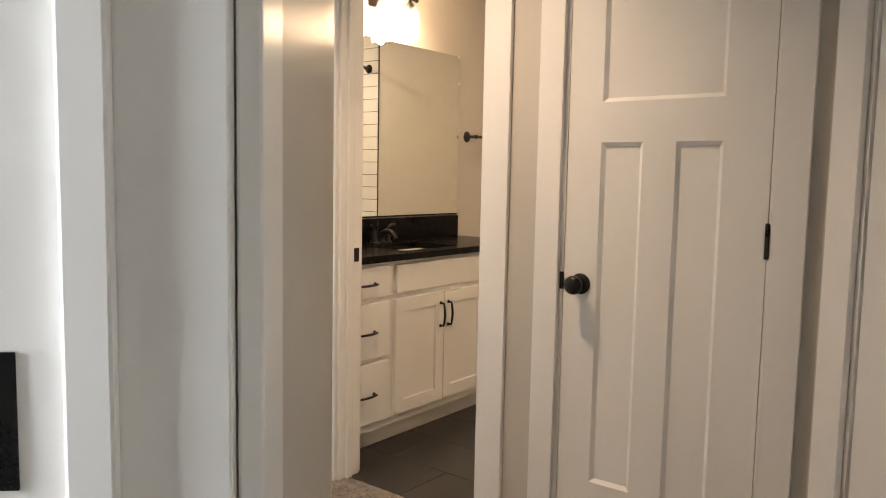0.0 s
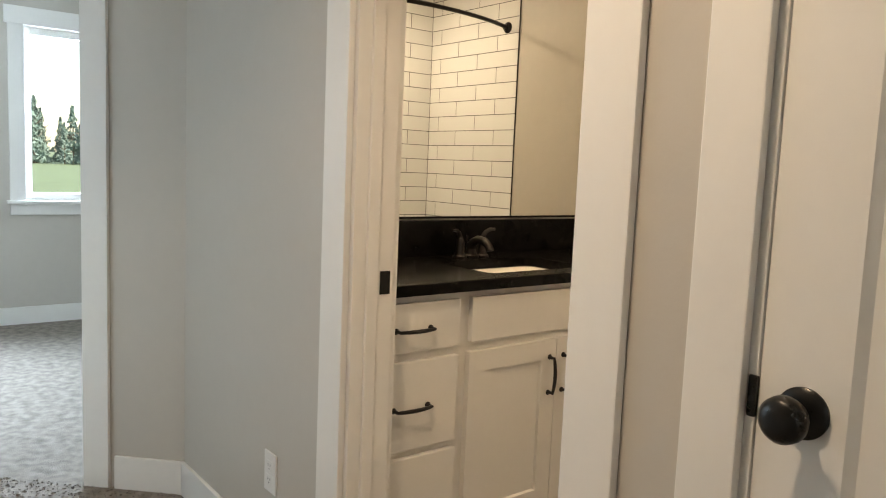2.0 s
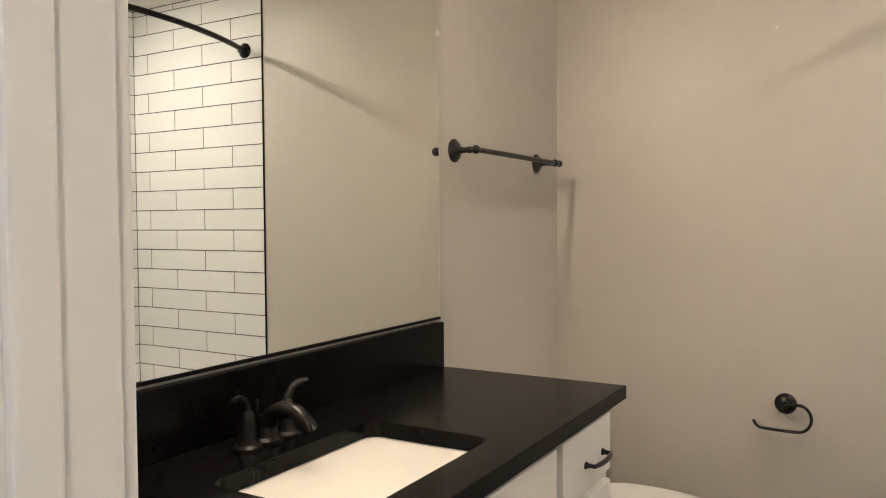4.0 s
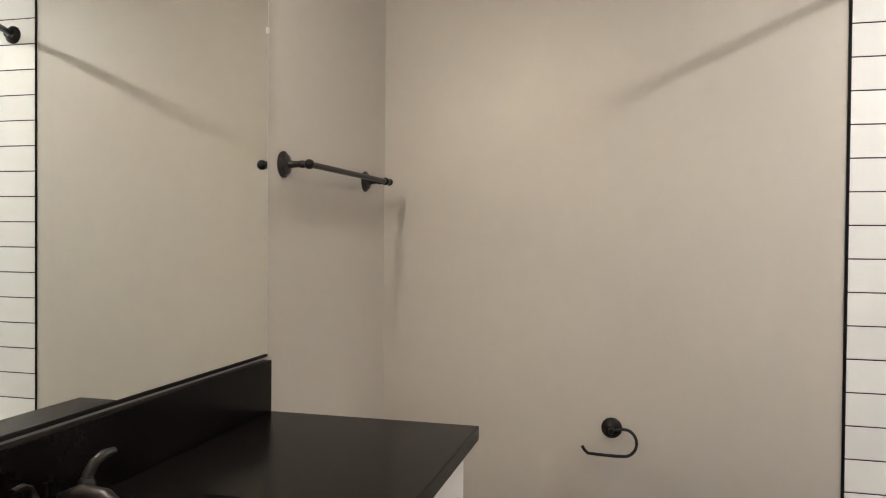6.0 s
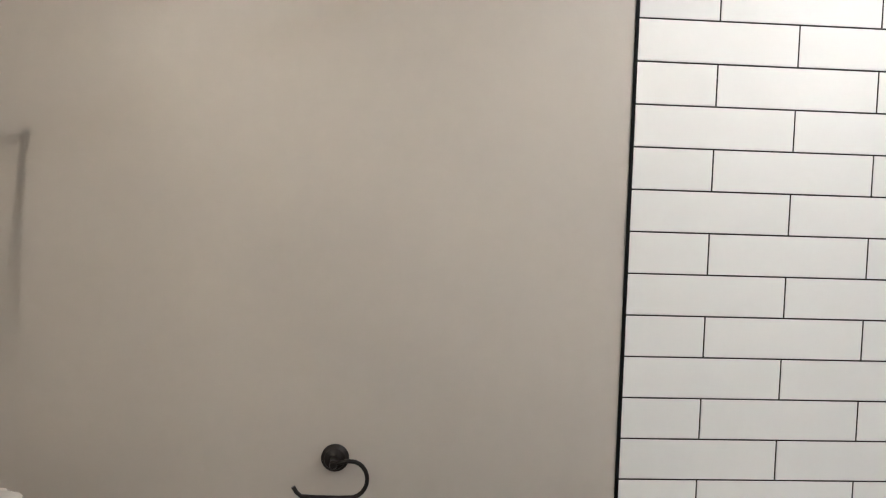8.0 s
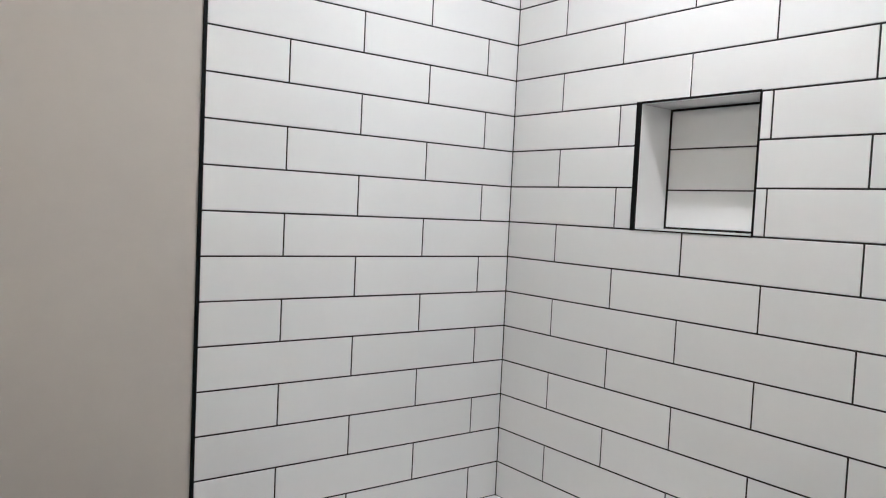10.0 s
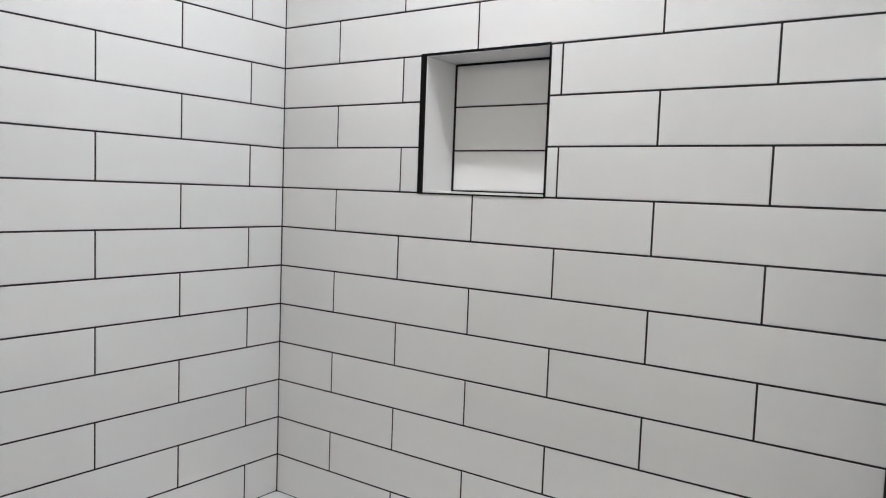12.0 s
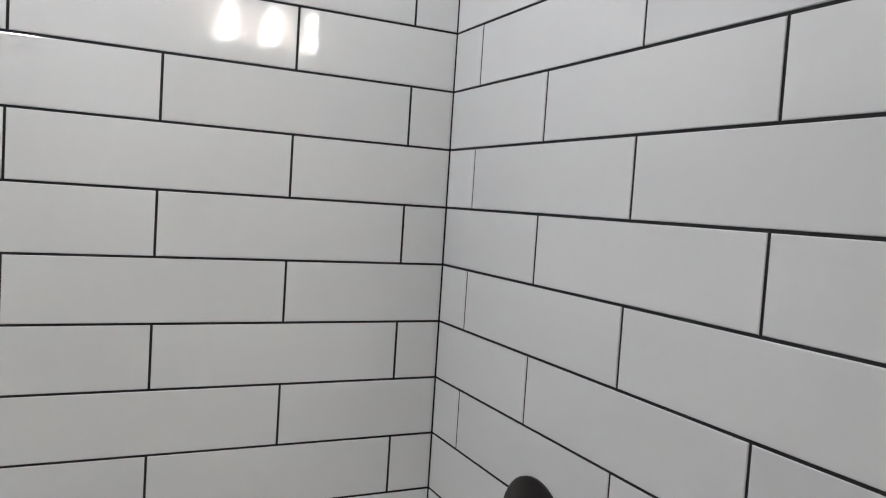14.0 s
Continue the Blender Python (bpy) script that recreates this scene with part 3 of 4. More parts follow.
vanity = thing("bathroom_vanity", (-2.95, 3.58, FL), "white painted bathroom vanity with drawers and shaker doors", "vanity")
BX = FX - 0.0195
part("body", box(XM + 0.002, BX, VY0 + 0.002, VY1 - 0.025, 0.098, CT - 0.034, 0.0015), CABINET, vanity)
part("toe_kick", box(XM + 0.002, BX - 0.065, VY0 + 0.003, VY1 - 0.03, FL - 0.003, 0.0975), CABINET, vanity)
STACK_Z = [(0.713, 0.850), (0.438, 0.689), (0.142, 0.416)]
for y0, y1 in ((2.862, 3.146), (3.940, 4.252)):
    for z0, z1 in STACK_Z:
        d = slab_front(vanity, "drawer", y0, y1, z0, z1)
        arch_pull(d, (FX, (y0 + y1) / 2 + (-0.022 if y0 < 3 else 0.036), (z0 + z1) / 2 + (-0.004 if y0 < 3 else -0.012)), (0, 1, 0))
slab_front(vanity, "false_front", 3.190, 3.908, 0.718, 0.850)
ym = 3.549
for y0, y1, yp in ((3.186, ym - 0.002, ym - 0.030), (ym + 0.002, 3.912, ym + 0.032)):
    d = shaker_front(vanity, y0, y1, 0.142, 0.690)
    arch_pull(d, (FX, yp, 0.578), (0, 0, 1))

# counter with the sink cut out
S = (-3.040, -2.765, 3.310, 3.742)       # sink opening x0 x1 y0 y1


def rounded(x0, x1, y0, y1, r, n=5):
    out = []
    for cx, cy, a0 in ((x1 - r, y1 - r, 0), (x0 + r, y1 - r, 90), (x0 + r, y0 + r, 180), (x1 - r, y0 + r, 270)):
        out += [(cx + r * math.cos(radians(a0 + 90 * k / n)), cy + r * math.sin(radians(a0 + 90 * k / n))) for k in range(n + 1)]
    return out


def counter_mesh():
    b = bmesh.new()
    hole = rounded(*S, 0.028)
    x0, x1, y0, y1 = XM + 0.002, CX, VY0, VY1
    n = len(hole)
    loops = []
    for z in (CT, CT - 0.032):
        loops.append([b.verts.new((x, y, z)) for x, y in hole])
    rect = [[b.verts.new((x, y, z)) for x, y in ((x1, y1), (x0, y1), (x0, y0), (x1, y0))] for z in (CT, CT - 0.032)]
    m = n // 4
    for lv in (0, 1):
        for q in range(4):
            for k in range(m - 1):
                b.faces.new((rect[lv][q], loops[lv][q * m + k], loops[lv][q * m + k + 1]))
            b.faces.new((rect[lv][q], loops[lv][q * m + m - 1], loops[lv][((q + 1) * m) % n], rect[lv][(q + 1) % 4]))
    for k in range(n):
        b.faces.new((loops[0][k], loops[0][(k + 1) % n], loops[1][(k + 1) % n], loops[1][k]))
    for q in range(4):
        b.faces.new((rect[0][q], rect[0][(q + 1) % 4], rect[1][(q + 1) % 4], rect[1][q]))
    rim = [ed for ed in b.edges if all(v in rect[0] for v in ed.verts)]
    bmesh.ops.bevel(b, geom=rim, offset=0.003, segments=2, profile=0.5, affect="EDGES")
    return b


counter = thing("countertop", (-2.95, 3.58, CT - 0.032), "black granite vanity countertop with backsplash", "countertop")
part("top", counter_mesh(), STONE, counter)
part("backsplash", box(XM + 0.0015, XM + 0.024, VY0 + 0.001, VY1 - 0.002, CT + 0.0005, CT + 0.124, 0.0015), STONE, counter)


def basin():
    """An undermount rectangular basin with sloping sides and rounded corners."""
    b = bmesh.new()
    rings = []
    for inset, z, r in ((-0.022, CT - 0.0335, 0.03), (0.004, CT - 0.0335, 0.028), (0.006, CT - 0.045, 0.03), (0.018, CT - 0.13, 0.035), (0.035, CT - 0.155, 0.04), (0.07, CT - 0.165, 0.03)):
        pts = rounded(S[0] + inset, S[1] - inset, S[2] + inset, S[3] - inset, r, 5)
        rings.append([b.verts.new((x, y, z)) for x, y in pts])
    for p, q in zip(rings, rings[1:]):
        for k in range(len(p)):
            b.faces.new((p[k], p[(k + 1) % len(p)], q[(k + 1) % len(p)], q[k]))
    b.faces.new(rings[-1])
    return b


sink = thing("sink_basin", (-2.90, 3.53, CT - 0.16), "white rectangular undermount porcelain sink basin", "sink")
part("bowl", basin(), PORCELAIN, sink, soft=True)
part("drain", turned([(0.028, 0), (0.028, 0.003), (0.018, 0.004), (0.012, 0.002), (0, 0.002)], 24, m=Matrix.Translation((-2.90, 3.53, CT - 0.1645))), BRONZE, sink, "bronze drain ring", soft=True)

# faucet: two lever handles and a short spout
faucet = thing("faucet", (-3.11, 3.525, CT), "dark bronze faucet with two curved levers", "faucet")


def lever(y, sgn):
    base = turned([(0.026, 0), (0.026, 0.005), (0.019, 0.009), (0.0155, 0.02), (0.0135, 0.05), (0.0125, 0.062), (0.009, 0.069), (0, 0.071)], 24, m=Matrix.Translation((-3.115, y, CT)))
    hb = part("handle_base", base, BRONZE, faucet, soft=True)
    p = Vector((-3.115, y, CT + 0.058))
    pts = [p, p + Vector((0.001, sgn * 0.003, 0.016)), p + Vector((0.004, sgn * 0.012, 0.031)), p + Vector((0.008, sgn * 0.028, 0.039)), p + Vector((0.012, sgn * 0.048, 0.040))]
    part("lever", tube(pts, [0.011, 0.009, 0.0075, 0.0075, 0.005], 12, flat=0.65), BRONZE, hb, soft=True)


lever(3.474, -1)
lever(3.576, 1)
spout = part("spout_base", turned([(0.028, 0), (0.028, 0.006), (0.021, 0.011), (0.017, 0.03), (0.016, 0.05)], 24, m=Matrix.Translation((-3.115, 3.525, CT))), BRONZE, faucet, soft=True)
sp = Vector((-3.115, 3.525, CT + 0.03))
part("spout", tube([sp, sp + Vector((0.010, 0, 0.022)), sp + Vector((0.035, 0, 0.034)), sp + Vector((0.070, 0, 0.032)), sp + Vector((0.096, 0, 0.014)), sp + Vector((0.101, 0, 0.002))], [0.017, 0.0165, 0.0155, 0.0145, 0.0135, 0.0135], 16), BRONZE, faucet, soft=True)
part("lift_rod", tube([(-3.140, 3.525, CT + 0.02), (-3.140, 3.525, CT + 0.075)], 0.003, 8), BRONZE, faucet)

# mirror with clips
MY0, MY1, MZ0, MZ1 = 2.862, 4.312, 1.042, 1.986
mirror = thing("wall_mirror", (XM, 3.6, MZ0), "large frameless wall mirror above the backsplash", "mirror")
part("glass", box(XM + 0.0012, XM + 0.0062, MY0, MY1, MZ0, MZ1, 0.0008, 1), MIRROR, mirror)
part("edge", box(XM + 0.001, XM + 0.0058, MY1 + 0.0001, MY1 + 0.0015, MZ0, MZ1), PLASTIC, mirror, "pale ground glass edge")
# black strip imitates the backsplash top's reflection along the mirror's bottom edge
part("reflection_strip", box(XM + 0.001, XM + 0.0085, MY0, MY1, MZ0 - 0.007, MZ0 - 0.0001), BLACK_TRIM, mirror, "black strip for the backsplash's reflection")
for y, z in ((MY1 - 0.012, MZ1 - 0.004), (MY0 + 0.3, MZ1 - 0.004), (MY1 - 0.002, 1.826)):
    part("clip", box(XM + 0.0063, XM + 0.0085, y - 0.006, y + 0.006, z - 0.008, z + 0.006, 0.0006), PLASTIC, mirror, "clear plastic clip")

# three-light bar
bar = thing("vanity_light", (XM, 3.525, 2.2), "bronze three-light vanity fixture with seeded glass shades, lit", "wall light")
part("backplate", box(XM + 0.0005, XM + 0.018, 3.465, 3.585, 2.135, 2.255, 0.004), BRONZE, bar)
part("arm", tube([(XM + 0.018, 3.525, 2.2), (-3.105, 3.525, 2.2)], 0.008, 12), BRONZE, bar, soft=True)
part("crossbar", tube([(-3.105, 3.285, 2.2), (-3.105, 3.765, 2.2)], 0.008, 12), BRONZE, bar, soft=True)
for x, y, z in VANITY_LAMPS:
    holder = part("lamp_holder", turned([(0.008, 0.155), (0.010, 0.135), (0.022, 0.128), (0.022, 0.088), (0.018, 0.084), (0, 0.084)], 24, m=Matrix.Translation((x, y, z))), BRONZE, bar, soft=True)
    shade = bmesh.new()
    turned([(0.024, 0.120), (0.036, 0.105), (0.045, 0.080), (0.050, 0.020), (0.052, -0.055)], 32, bm=shade, m=Matrix.Translation((x, y, z)))
    for f in [f for f in shade.faces if len(f.verts) > 4]:
        shade.faces.remove(f)
    sh = part("glass_shade", shade, SHADE, bar, "glowing seeded glass shade", soft=True)
    part("bulb", turned([(0.012, 0.082), (0.013, 0.065), (0.022, 0.045), (0.027, 0.022), (0.024, 0.0), (0.014, -0.014), (0, -0.018)], 24, m=Matrix.Translation((x, y, z))), BULB, bar, "lit bulb", soft=True)
for y in (3.275, 3.775):
    part("finial", turned([(0, -0.012), (0.008, -0.010), (0.012, 0), (0.008, 0.010), (0, 0.012)], 16, m=Matrix.Translation((-3.105, y, 2.2)) @ Matrix.Rotation(math.pi / 2, 4, "X")), BRONZE, bar, soft=True)


def flange(m):
    """A round stepped wall flange, out along z."""
    return turned([(0, 0), (0.034, 0), (0.034, 0.004), (0.031, 0.007), (0.027, 0.009), (0.025, 0.013), (0.017, 0.016), (0.011, 0.019), (0.009, 0.028), (0.008, 0.044), (0.010, 0.050), (0.010, 0.056), (0.0075, 0.062), (0, 0.062)], 36, m=m)


towel = thing("towel_bar", (XM, 4.7, 1.51), "dark bronze towel bar with round flanges", "towel bar")
for y in (4.408, 5.006):
    part("post", flange(facing((XM, y, 1.511), (0, 1, 0), (1, 0, 0))), BRONZE, towel, soft=True)
    part("ball", turned([(0, -0.0135), (0.008, -0.011), (0.0128, -0.004), (0.0128, 0.004), (0.008, 0.011), (0, 0.0135)], 20, m=Matrix.Translation((XM + 0.072, y, 1.511)) @ Matrix.Rotation(math.pi / 2, 4, "X")), BRONZE, towel, soft=True)
part("bar", tube([(XM + 0.072, 4.41, 1.511), (XM + 0.072, 5.042, 1.511)], 0.0082, 16), BRONZE, towel, soft=True)
for y in (5.047,):
    part("end_cap", turned([(0, -0.008), (0.010, -0.007), (0.0125, 0), (0.010, 0.007), (0, 0.008)], 16, m=Matrix.Translation((XM + 0.072, y, 1.511)) @ Matrix.Rotation(math.pi / 2, 4, "X")), BRONZE, towel, soft=True)

paper = thing("toilet_paper_holder", (-2.413, YF, 0.70), "empty dark bronze open-arm toilet paper holder", "paper holder")
part("post", flange(facing((-2.413, YF, 0.700), (1, 0, 0), (0, -1, 0))), BRONZE, paper, soft=True)
py = YF - 0.058
ring = [(-2.405, py, 0.705), (-2.38, py, 0.711)] + [(-2.372 + 0.040 * math.sin(radians(a)), py, 0.667 + 0.044 * math.cos(radians(a))) for a in range(15, 181, 15)] + [(-2.40, py, 0.622), (-2.45, py, 0.623), (-2.486, py, 0.625), (-2.497, py, 0.634), (-2.506, py, 0.648)]
part("arm", tube(ring, 0.0052, 10), BRONZE, paper, soft=True)

# ---- toilet ----
toilet = thing("toilet", (-2.9, 4.77, FL), "white porcelain toilet with closed lid", "toilet")
TY = 4.77


def egg(x0, x1, half, z, n=28, flat_back=0.75):
    """A bowl outline: rounded front at x1, flatter back at x0."""
    out = []
    for k in range(n):
        a = 2 * math.pi * k / n
        c, s = math.cos(a), math.sin(a)
        cx = x0 + (x1 - x0) * 0.42
        out.append((cx + (x1 - cx if c > 0 else cx - x0) * (abs(c) ** (1.0 if c > 0 else flat_back)) * (1 if c > 0 else -1), TY + half * (abs(s) ** 0.92) * (1 if s > 0 else -1), z))
    return out


def loft(rings):
    b = bmesh.new()
    vs = [[b.verts.new(p) for p in r] for r in rings]
    for p, q in zip(vs, vs[1:]):
        for k in range(len(p)):
            b.faces.new((p[k], p[(k + 1) % len(p)], q[(k + 1) % len(p)], q[k]))
    b.faces.new(vs[0])
    b.faces.new(vs[-1])
    return b


part("bowl", loft([egg(-3.06, -2.68, 0.115, FL), egg(-3.06, -2.68, 0.11, 0.06), egg(-3.05, -2.66, 0.105, 0.20), egg(-3.06, -2.56, 0.150, 0.30), egg(-3.07, -2.51, 0.180, 0.37), egg(-3.07, -2.50, 0.182, 0.398)]), PORCELAIN, toilet, soft=True)
part("seat", loft([egg(-2.985, -2.495, 0.184, 0.402), egg(-2.985, -2.49, 0.188, 0.408), egg(-2.985, -2.495, 0.184, 0.418)]), PLASTIC, toilet, soft=True)
part("lid", loft([egg(-2.985, -2.495, 0.184, 0.421), egg(-2.985, -2.488, 0.189, 0.428), egg(-2.98, -2.50, 0.180, 0.438), egg(-2.94, -2.56, 0.13, 0.442)]), PLASTIC, toilet, soft=True)
part("tank", box(XM + 0.015, -3.03, TY - 0.205, TY + 0.205, 0.38, 0.668, 0.03, 4), PORCELAIN, toilet, soft=True)
part("tank_lid", slab(rounded(XM + 0.008, -3.02, TY - 0.215, TY + 0.215, 0.06, 6), 0.6685, 0.702, bevel=0.014), PORCELAIN, toilet, soft=True)
part("flush_lever", tube([(-3.03, TY - 0.15, 0.625), (-3.01, TY - 0.15, 0.625), (-3.008, TY - 0.09, 0.618)], [0.009, 0.008, 0.006], 10), BRONZE, toilet, soft=True)

# ---- tub, rod and shower ----
tub = thing("bathtub", (-1.2, 4.45, FL), "white acrylic alcove bathtub", "bathtub")
TX0, TX1 = -1.585, XN + 0.001


def tub_mesh():
    b = bmesh.new()
    y0, y1 = YN - 0.001, YT + 0.001
    outer = [(TX1, y1), (TX0, y1), (TX0, y0), (TX1, y0)]
    rings = []
    for z, i in ((FL, 0.012), (RIM - 0.03, 0.004), (RIM - 0.003, 0.0), (RIM, 0.004)):
        rings.append([b.verts.new((x, y, z)) for x, y in rounded(TX0 + i, TX1, y0, y1, 0.012, 6)])
    for inset, z, r in ((0.055, RIM, 0.10), (0.066, RIM - 0.012, 0.11), (0.095, RIM - 0.25, 0.12), (0.15, FL + 0.08, 0.10), (0.22, FL + 0.07, 0.08)):
        rings.append([b.verts.new((x, y, z)) for x, y in rounded(TX0 + inset, TX1 - inset, y0 + inset, y1 - inset, r, 6)])
    for p, q in zip(rings, rings[1:]):
        for k in range(len(p)):
            b.faces.new((p[k], p[(k + 1) % len(p)], q[(k + 1) % len(p)], q[k]))
    b.faces.new(rings[-1])
    return b


part("shell", tub_mesh(), ACRYLIC, tub, soft=True)
part("drain", turned([(0.03, 0), (0.03, 0.003), (0.02, 0.004), (0, 0.002)], 24, m=Matrix.Translation((-1.19, YN + 0.32, FL + 0.0705))), BRONZE, tub, soft=True)

ROD_Z, ROD_X = 2.138, -1.605
rod = thing("shower_curtain_rod", (ROD_X, 4.45, ROD_Z), "dark bronze curved shower curtain rod", "curtain rod")
part("rod", tube(arc((ROD_X - 0.005, YN + 0.02, ROD_Z), (ROD_X - 0.005, YT - 0.02, ROD_Z), (-0.16, 0, 0), 32), 0.0125, 16), BRONZE, rod, soft=True)
for y, d in ((YN, 1), (YT, -1)):
    part("flange", turned([(0, 0), (0.036, 0), (0.036, 0.006), (0.031, 0.012), (0.020, 0.018), (0.017, 0.034), (0, 0.034)], 32, m=facing((ROD_X, y, ROD_Z), (d, 0, 0), (0, d, 0))), BRONZE, rod, soft=True)
valve = thing("shower_valve", (-1.140, YN, 0.80), "dark bronze round shower valve trim with lever", "shower valve")
vm = facing((-1.140, YN, 0.815), (1, 0, 0), (0, 1, 0))
part("escutcheon", turned([(0, 0), (0.085, 0), (0.085, 0.004), (0.078, 0.010), (0.03, 0.014), (0.026, 0.05), (0, 0.05)], 40, m=vm), BRONZE, valve, soft=True)
part("lever", tube([Vector((-1.140, YN + 0.045, 0.815)), Vector((-1.140, YN + 0.06, 0.795)), Vector((-1.140, YN + 0.065, 0.735))], [0.012, 0.011, 0.007], 12), BRONZE, valve, soft=True)


def downlight(name, x, y):
    d = thing(name, (x, y, H), "white round recessed ceiling downlight, lit", "downlight")
    b = turned([(0.062, -0.004), (0.085, -0.006), (0.09, -0.0005), (0.06, -0.0005)], 40, m=Matrix.Translation((x, y, H)))
    part("trim_ring", b, PLASTIC, d, soft=True)
    part("lens", turned([(0.060, -0.002), (0, -0.002)], 32, m=Matrix.Translation((x, y, H))), LENS_GLOW, d, "glowing lens")


downlight("recessed_light", -1.2, 4.45)
downlight("recessed_light", -1.9, 2.1)

# ---- tiling of the tub alcove, one object a tile ----
PITCH, LEN, JOINT, T0 = 0.1032, 0.4076, 0.0034, 0.009
LINE0 = 1.273                      # the joint at the niche's bottom
TILES = {}
rng = random.Random(7)


def tile_mesh(w, h):
    key = (round(w, 3), round(h, 3))
    if key not in TILES:
        b = bmesh.new()
        e = 0.0011
        rings = [[b.verts.new((sx * (w / 2 - i), sy * (h / 2 - i), z)) for sx, sy in ((-1, -1), (1, -1), (1, 1), (-1, 1))] for i, z in ((0, 0), (0, T0 - 0.0016), (0.0005, T0 - 0.0005), (e * 1.3, T0))]
        for p, q in zip(rings, rings[1:]):
            for k in range(4):
                b.faces.new((p[k], p[(k + 1) % 4], q[(k + 1) % 4], q[k]))
        b.faces.new(rings[-1])
        me = bpy.data.meshes.new("tile")
        b.to_mesh(me)
        b.free()
        me.materials.append(TILE)
        TILES[key] = me
    return TILES[key]


def lay(parent, frame_m, a0, a1, z0, z1, tilt=0.0009):
    """One tile between a0 and a1 along the wall and z0 and z1 up it."""
    w, h = a1 - a0 - JOINT, z1 - z0 - JOINT
    if w < 0.006 or h < 0.006:
        return
    ob = new("tile", tile_mesh(w, h))
    ob.parent = parent
    m = frame_m @ Matrix.Translation(((a0 + a1) / 2, (z0 + z1) / 2, rng.uniform(-0.0003, 0.0002)))
    ob.matrix_basis = m @ Euler((rng.uniform(-tilt, tilt), rng.uniform(-tilt, tilt), 0)).to_matrix().to_4x4()


def tile_wall(parent, frame_m, a0, a1, odd, even, hole=None):
    """Courses of tiles from a0 to a1; odd, even: where a joint falls in odd and even courses."""
    for r in range(-8, 12):
        z0, z1 = LINE0 + r * PITCH, min(LINE0 + (r + 1) * PITCH, H - 0.002)
        if z1 - z0 < 0.01:
            continue
        j = odd if r % 2 else even
        cuts = sorted({a0, a1, *[j + k * LEN for k in range(-8, 9) if a0 + 0.004 < j + k * LEN < a1 - 0.004]})
        for c0, c1 in zip(cuts, cuts[1:]):
            if hole and 0 <= r <= 2:
                for s0, s1 in ((c0, min(c1, hole[0])), (max(c0, hole[1]), c1)):
                    if s1 > s0:
                        lay(parent, frame_m, s0, s1, z0, z1)
            else:
                lay(parent, frame_m, c0, c1, z0, z1)


NY0, NY1, NZ0, NZ1, NX = 4.427, 4.743, LINE0, LINE0 + 3 * PITCH, -0.672
# long wall with the niche
b = bmesh.new()
gx = XN + 0.0012
for y0, y1, z0, z1 in ((YN - 0.03, NY0, RIM - 0.03, H), (NY1, YT + 0.03, RIM - 0.03, H), (NY0, NY1, RIM - 0.03, NZ0), (NY0, NY1, NZ1, H)):
    box(gx, gx + 0.16, y0, y1, z0, z1, bm=b)
box(NX + T0, NX + 0.06, NY0, NY1, NZ0, NZ1, bm=b)
long_wall = solid("wall_tub_long", b, GROUT, "white subway tile wall with black grout and a niche", "tile wall", kind="structure")
tile_wall(long_wall, Matrix(((0, 0, -1, XN + T0), (-1, 0, 0, 0), (0, 1, 0, 0), (0, 0, 0, 1))), -YT - 0.0005, -YN + 0.0005, -3.787, -3.787 - LEN / 2, (-NY1 - 0.011, -NY0 + 0.002))
# niche lining
back_m = Matrix(((0, 0, -1, NX + T0), (-1, 0, 0, 0), (0, 1, 0, 0), (0, 0, 0, 1)))
for r in range(3):
    lay(long_wall, back_m, -NY1 + 0.005, -NY0 - 0.005, NZ0 + r * PITCH + (0.0075 if r == 0 else 0), NZ0 + (r + 1) * PITCH - (0.0055 if r == 2 else 0))
for y, d in ((NY1 + T0 - 0.003, -1), (NY0 - T0 + 0.003, 1)):
    fm = Matrix(((-d, 0, 0, 0), (0, 0, d, y), (0, 1, 0, 0), (0, 0, 0, 1)))
    a = sorted((-d * (XN + 0.003), -d * NX))
    lay(long_wall, fm, a[0], a[1], NZ0, NZ1)
for z, d in ((NZ0 - T0 + 0.006, 1), (NZ1 + T0 - 0.003, -1)):
    fm = Matrix(((0, 1, 0, 0), (-d, 0, 0, 0), (0, 0, d, z), (0, 0, 0, 1))) if d == 1 else Matrix(((0, 1, 0, 0), (1, 0, 0, 0), (0, 0, -1, z), (0, 0, 0, 1)))
    a = sorted((-d * NY0, -d * NY1))
    lay(long_wall, fm, a[0], a[1], XN + 0.003, NX)
edge = thing("niche_edging", (XN, NY1, NZ0), "black metal edging round the shower niche", "tile edging")
part("edging_side", box(XN - 0.0015, XN + 0.012, NY1 - 0.001, NY1 + 0.010, NZ0 - 0.003, NZ1 + 0.004), BLACK_TRIM, edge)
part("edging_side", box(XN - 0.0012, XN + 0.012, NY0 - 0.002, NY0 + 0.0005, NZ0, NZ1), BLACK_TRIM, edge)
part("edging_top", box(XN - 0.0013, XN + 0.012, NY0 - 0.002, NY1 - 0.0012, NZ1 - 0.001, NZ1 + 0.0038), BLACK_TRIM, edge)
part("edging_bottom", box(XN - 0.0013, XN + 0.012, NY0 - 0.002, NY1 - 0.0012, NZ0 - 0.0025, NZ0 + 0.001), BLACK_TRIM, edge)
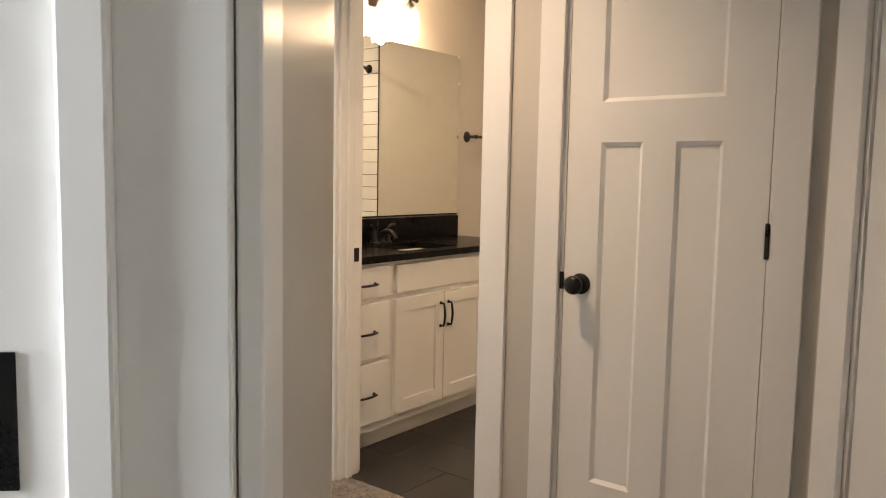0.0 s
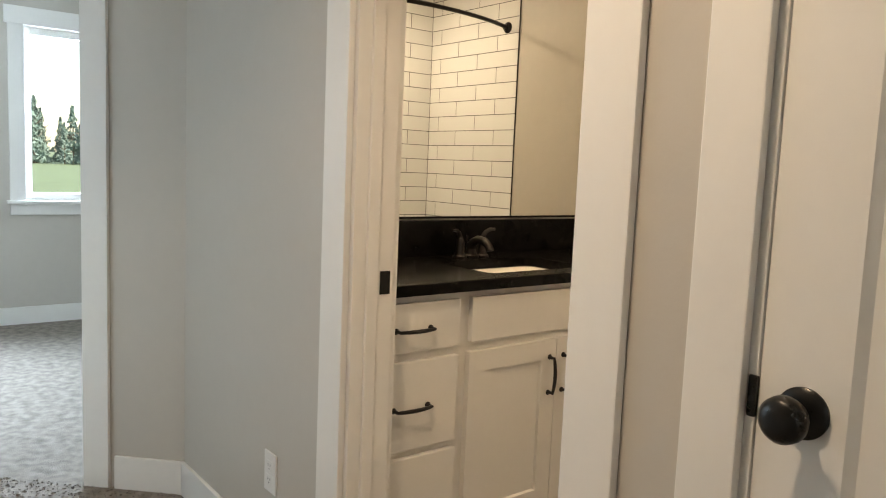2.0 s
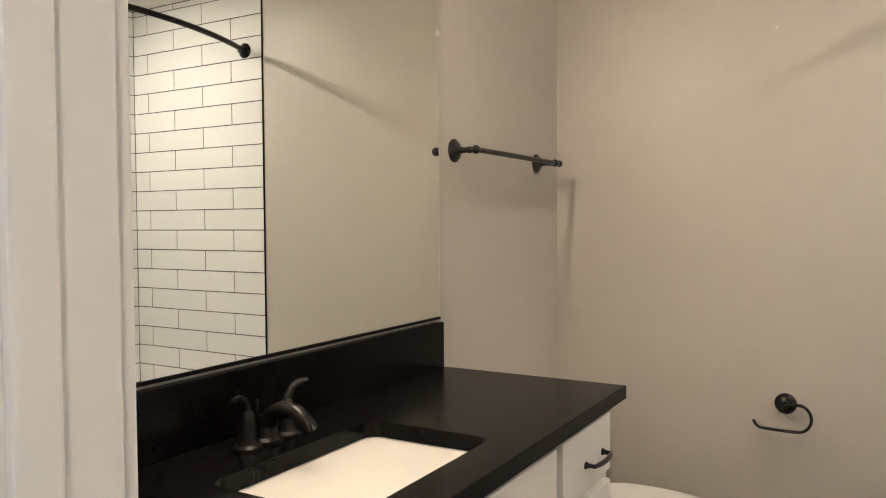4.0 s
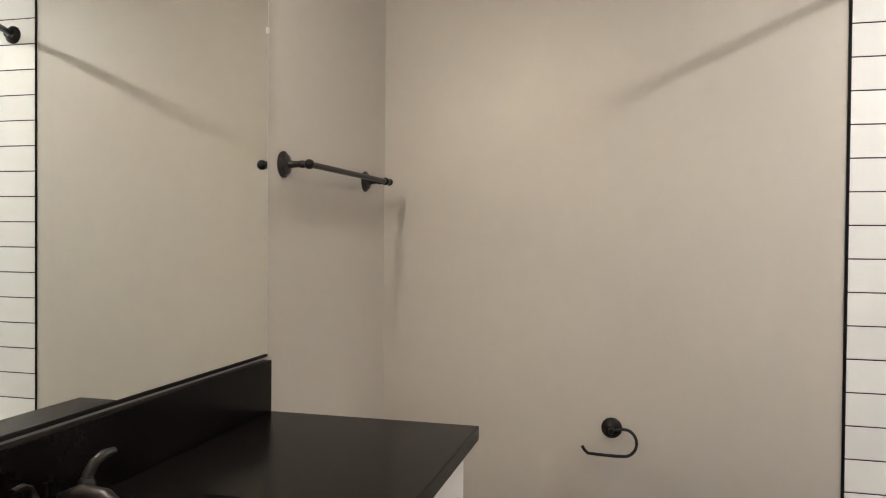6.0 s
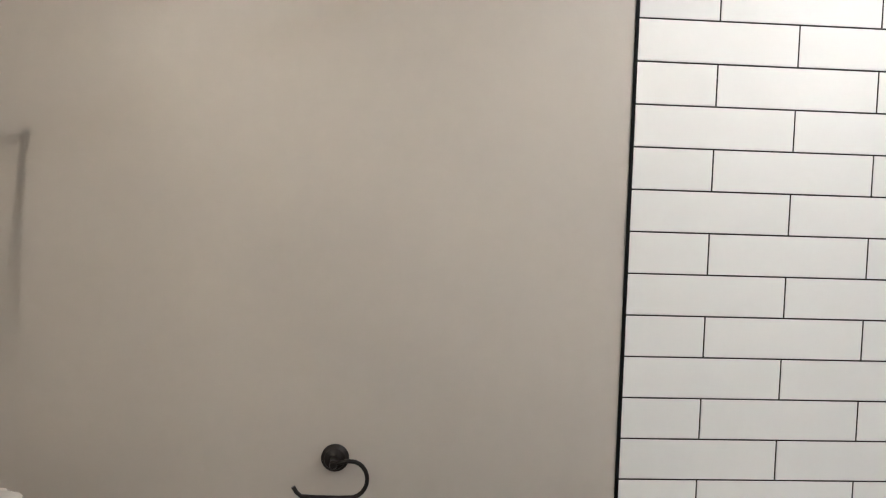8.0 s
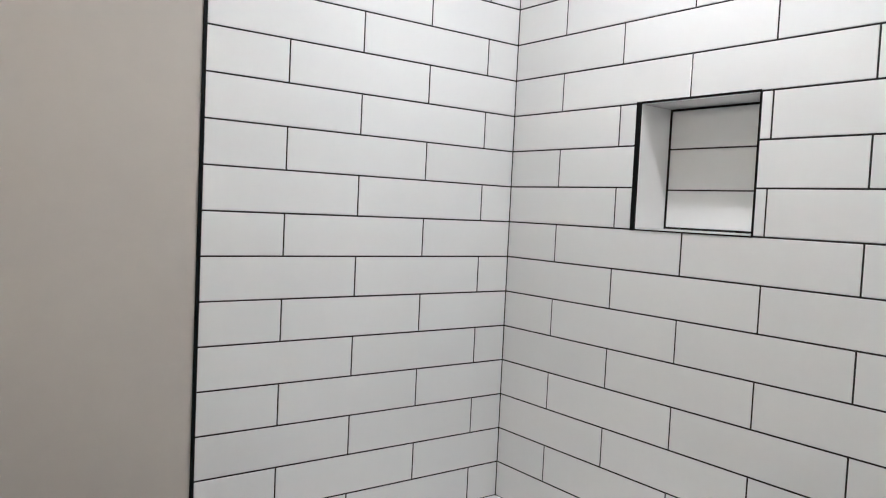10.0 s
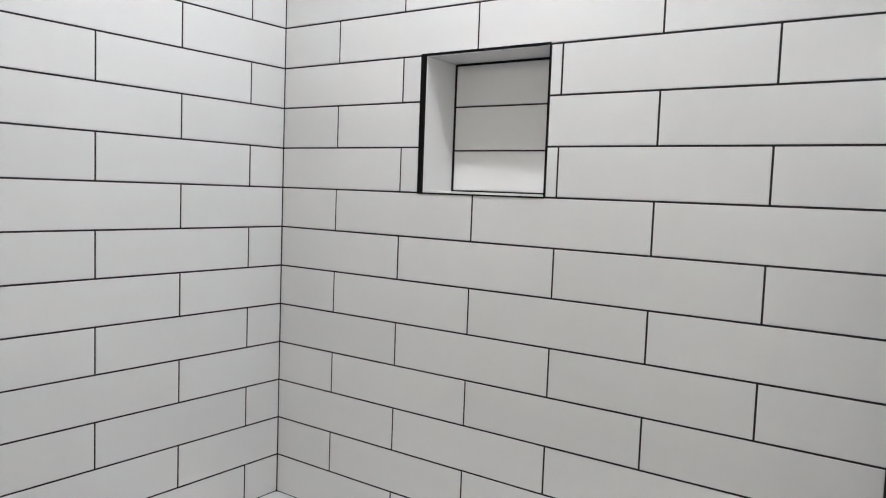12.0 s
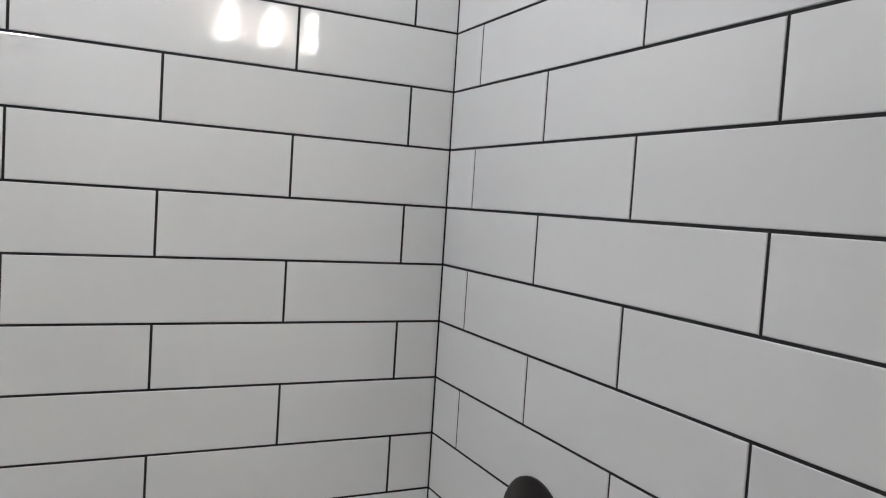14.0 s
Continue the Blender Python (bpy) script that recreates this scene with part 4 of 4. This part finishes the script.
# end walls
b = box(XE, XN + 0.02, YT + 0.0012, YT + 0.13, RIM - 0.44, H)
far_wall = solid("wall_tub_far", b, GROUT, "white subway tile end wall with black grout", "tile wall", kind="structure")
tile_wall(far_wall, Matrix(((1, 0, 0, 0), (0, 0, -1, YT + T0), (0, 1, 0, 0), (0, 0, 0, 1))), XE + 0.002, XN + 0.001, -1.101, -1.308)
b = box(XE + 0.006, XN + 0.02, YN - 0.09, YN - 0.0012, RIM - 0.44, H)
near_wall = solid("wall_tub_near", b, GROUT, "white subway tile end wall with black grout", "tile wall", kind="structure")
tile_wall(near_wall, Matrix(((-1, 0, 0, 0), (0, 0, 1, YN - T0), (0, 1, 0, 0), (0, 0, 0, 1))), -XN - 0.001, -XE - 0.0045, 1.091, 1.2935)
for y0, y1, nm in ((YT - 0.0015, YF - 0.0005, "tile_edging"), (YN - 0.006, YN + 0.0015, "tile_edging")):
    solid(nm, box(XE - 0.0055, XE + 0.0018, y0, y1, FL, H - 0.001, 0.0006, 1), BLACK_TRIM, "black metal edging strip along the tiling", "tile edging", kind="structure")

# ---- bathroom floor tiles ----
for i in range(5):
    for j in range(9):
        w_, l_ = 0.605, 0.303
        x0, y0 = XM + i * w_ + (0.3 if j % 2 else 0.0) - 0.3, YB - 0.06 + j * l_
        c0, c1 = max(x0, XM + 0.001), min(x0 + w_ - 0.003, -1.59)
        e0, e1 = max(y0, YH + 0.056), min(y0 + l_ - 0.003, YF - 0.001)
        if c1 - c0 > 0.02 and e1 - e0 > 0.02:
            me = mesh_of("floor_tile", box(-(c1 - c0) / 2, (c1 - c0) / 2, -(e1 - e0) / 2, (e1 - e0) / 2, -0.008, 0.0, 0.001, 1), FLOOR_TILE)
            ob = new("floor_tile", me)
            ob.parent = floor
            ob.matrix_basis = Matrix.Translation(((c0 + c1) / 2, (e0 + e1) / 2, FL + rng.uniform(-0.0004, 0.0004)))

# ---- carpet pile in the hall, where it is seen close ----
pr = random.Random(11)
verts, faces = [], []
for k in range(15000):
    x, y = pr.uniform(-4.4, -1.6), pr.uniform(CORNER.y + 0.02, YH + 0.05)
    if x < BEND.x + 0.02 and y - YH > x - BEND.x - 0.02:
        continue
    if y > YH - 0.016 and not BD0 + 0.02 < x < BD1 - 0.02:
        continue
    a, h, s = pr.uniform(0, 6.28), pr.uniform(0.002, 0.0055), pr.uniform(0.003, 0.006)
    dx, dy = math.cos(a) * s, math.sin(a) * s
    lx, ly = pr.uniform(-0.004, 0.004), pr.uniform(-0.004, 0.004)
    i = len(verts)
    verts += [(x - dx, y - dy, FL - 0.001), (x + dx, y + dy, FL - 0.001), (x + dx * 0.7 + lx, y + dy * 0.7 + ly, FL + h), (x - dx * 0.7 + lx, y - dy * 0.7 + ly, FL + h)]
    faces.append((i, i + 1, i + 2, i + 3))
pile = bpy.data.meshes.new("carpet_pile")
pile.from_pydata(verts, [], faces)
pile.materials.append(CARPET)
tagged(new("carpet_pile", pile), "brown-grey cut pile tufts of the hall carpet", "carpet", kind="stuff")
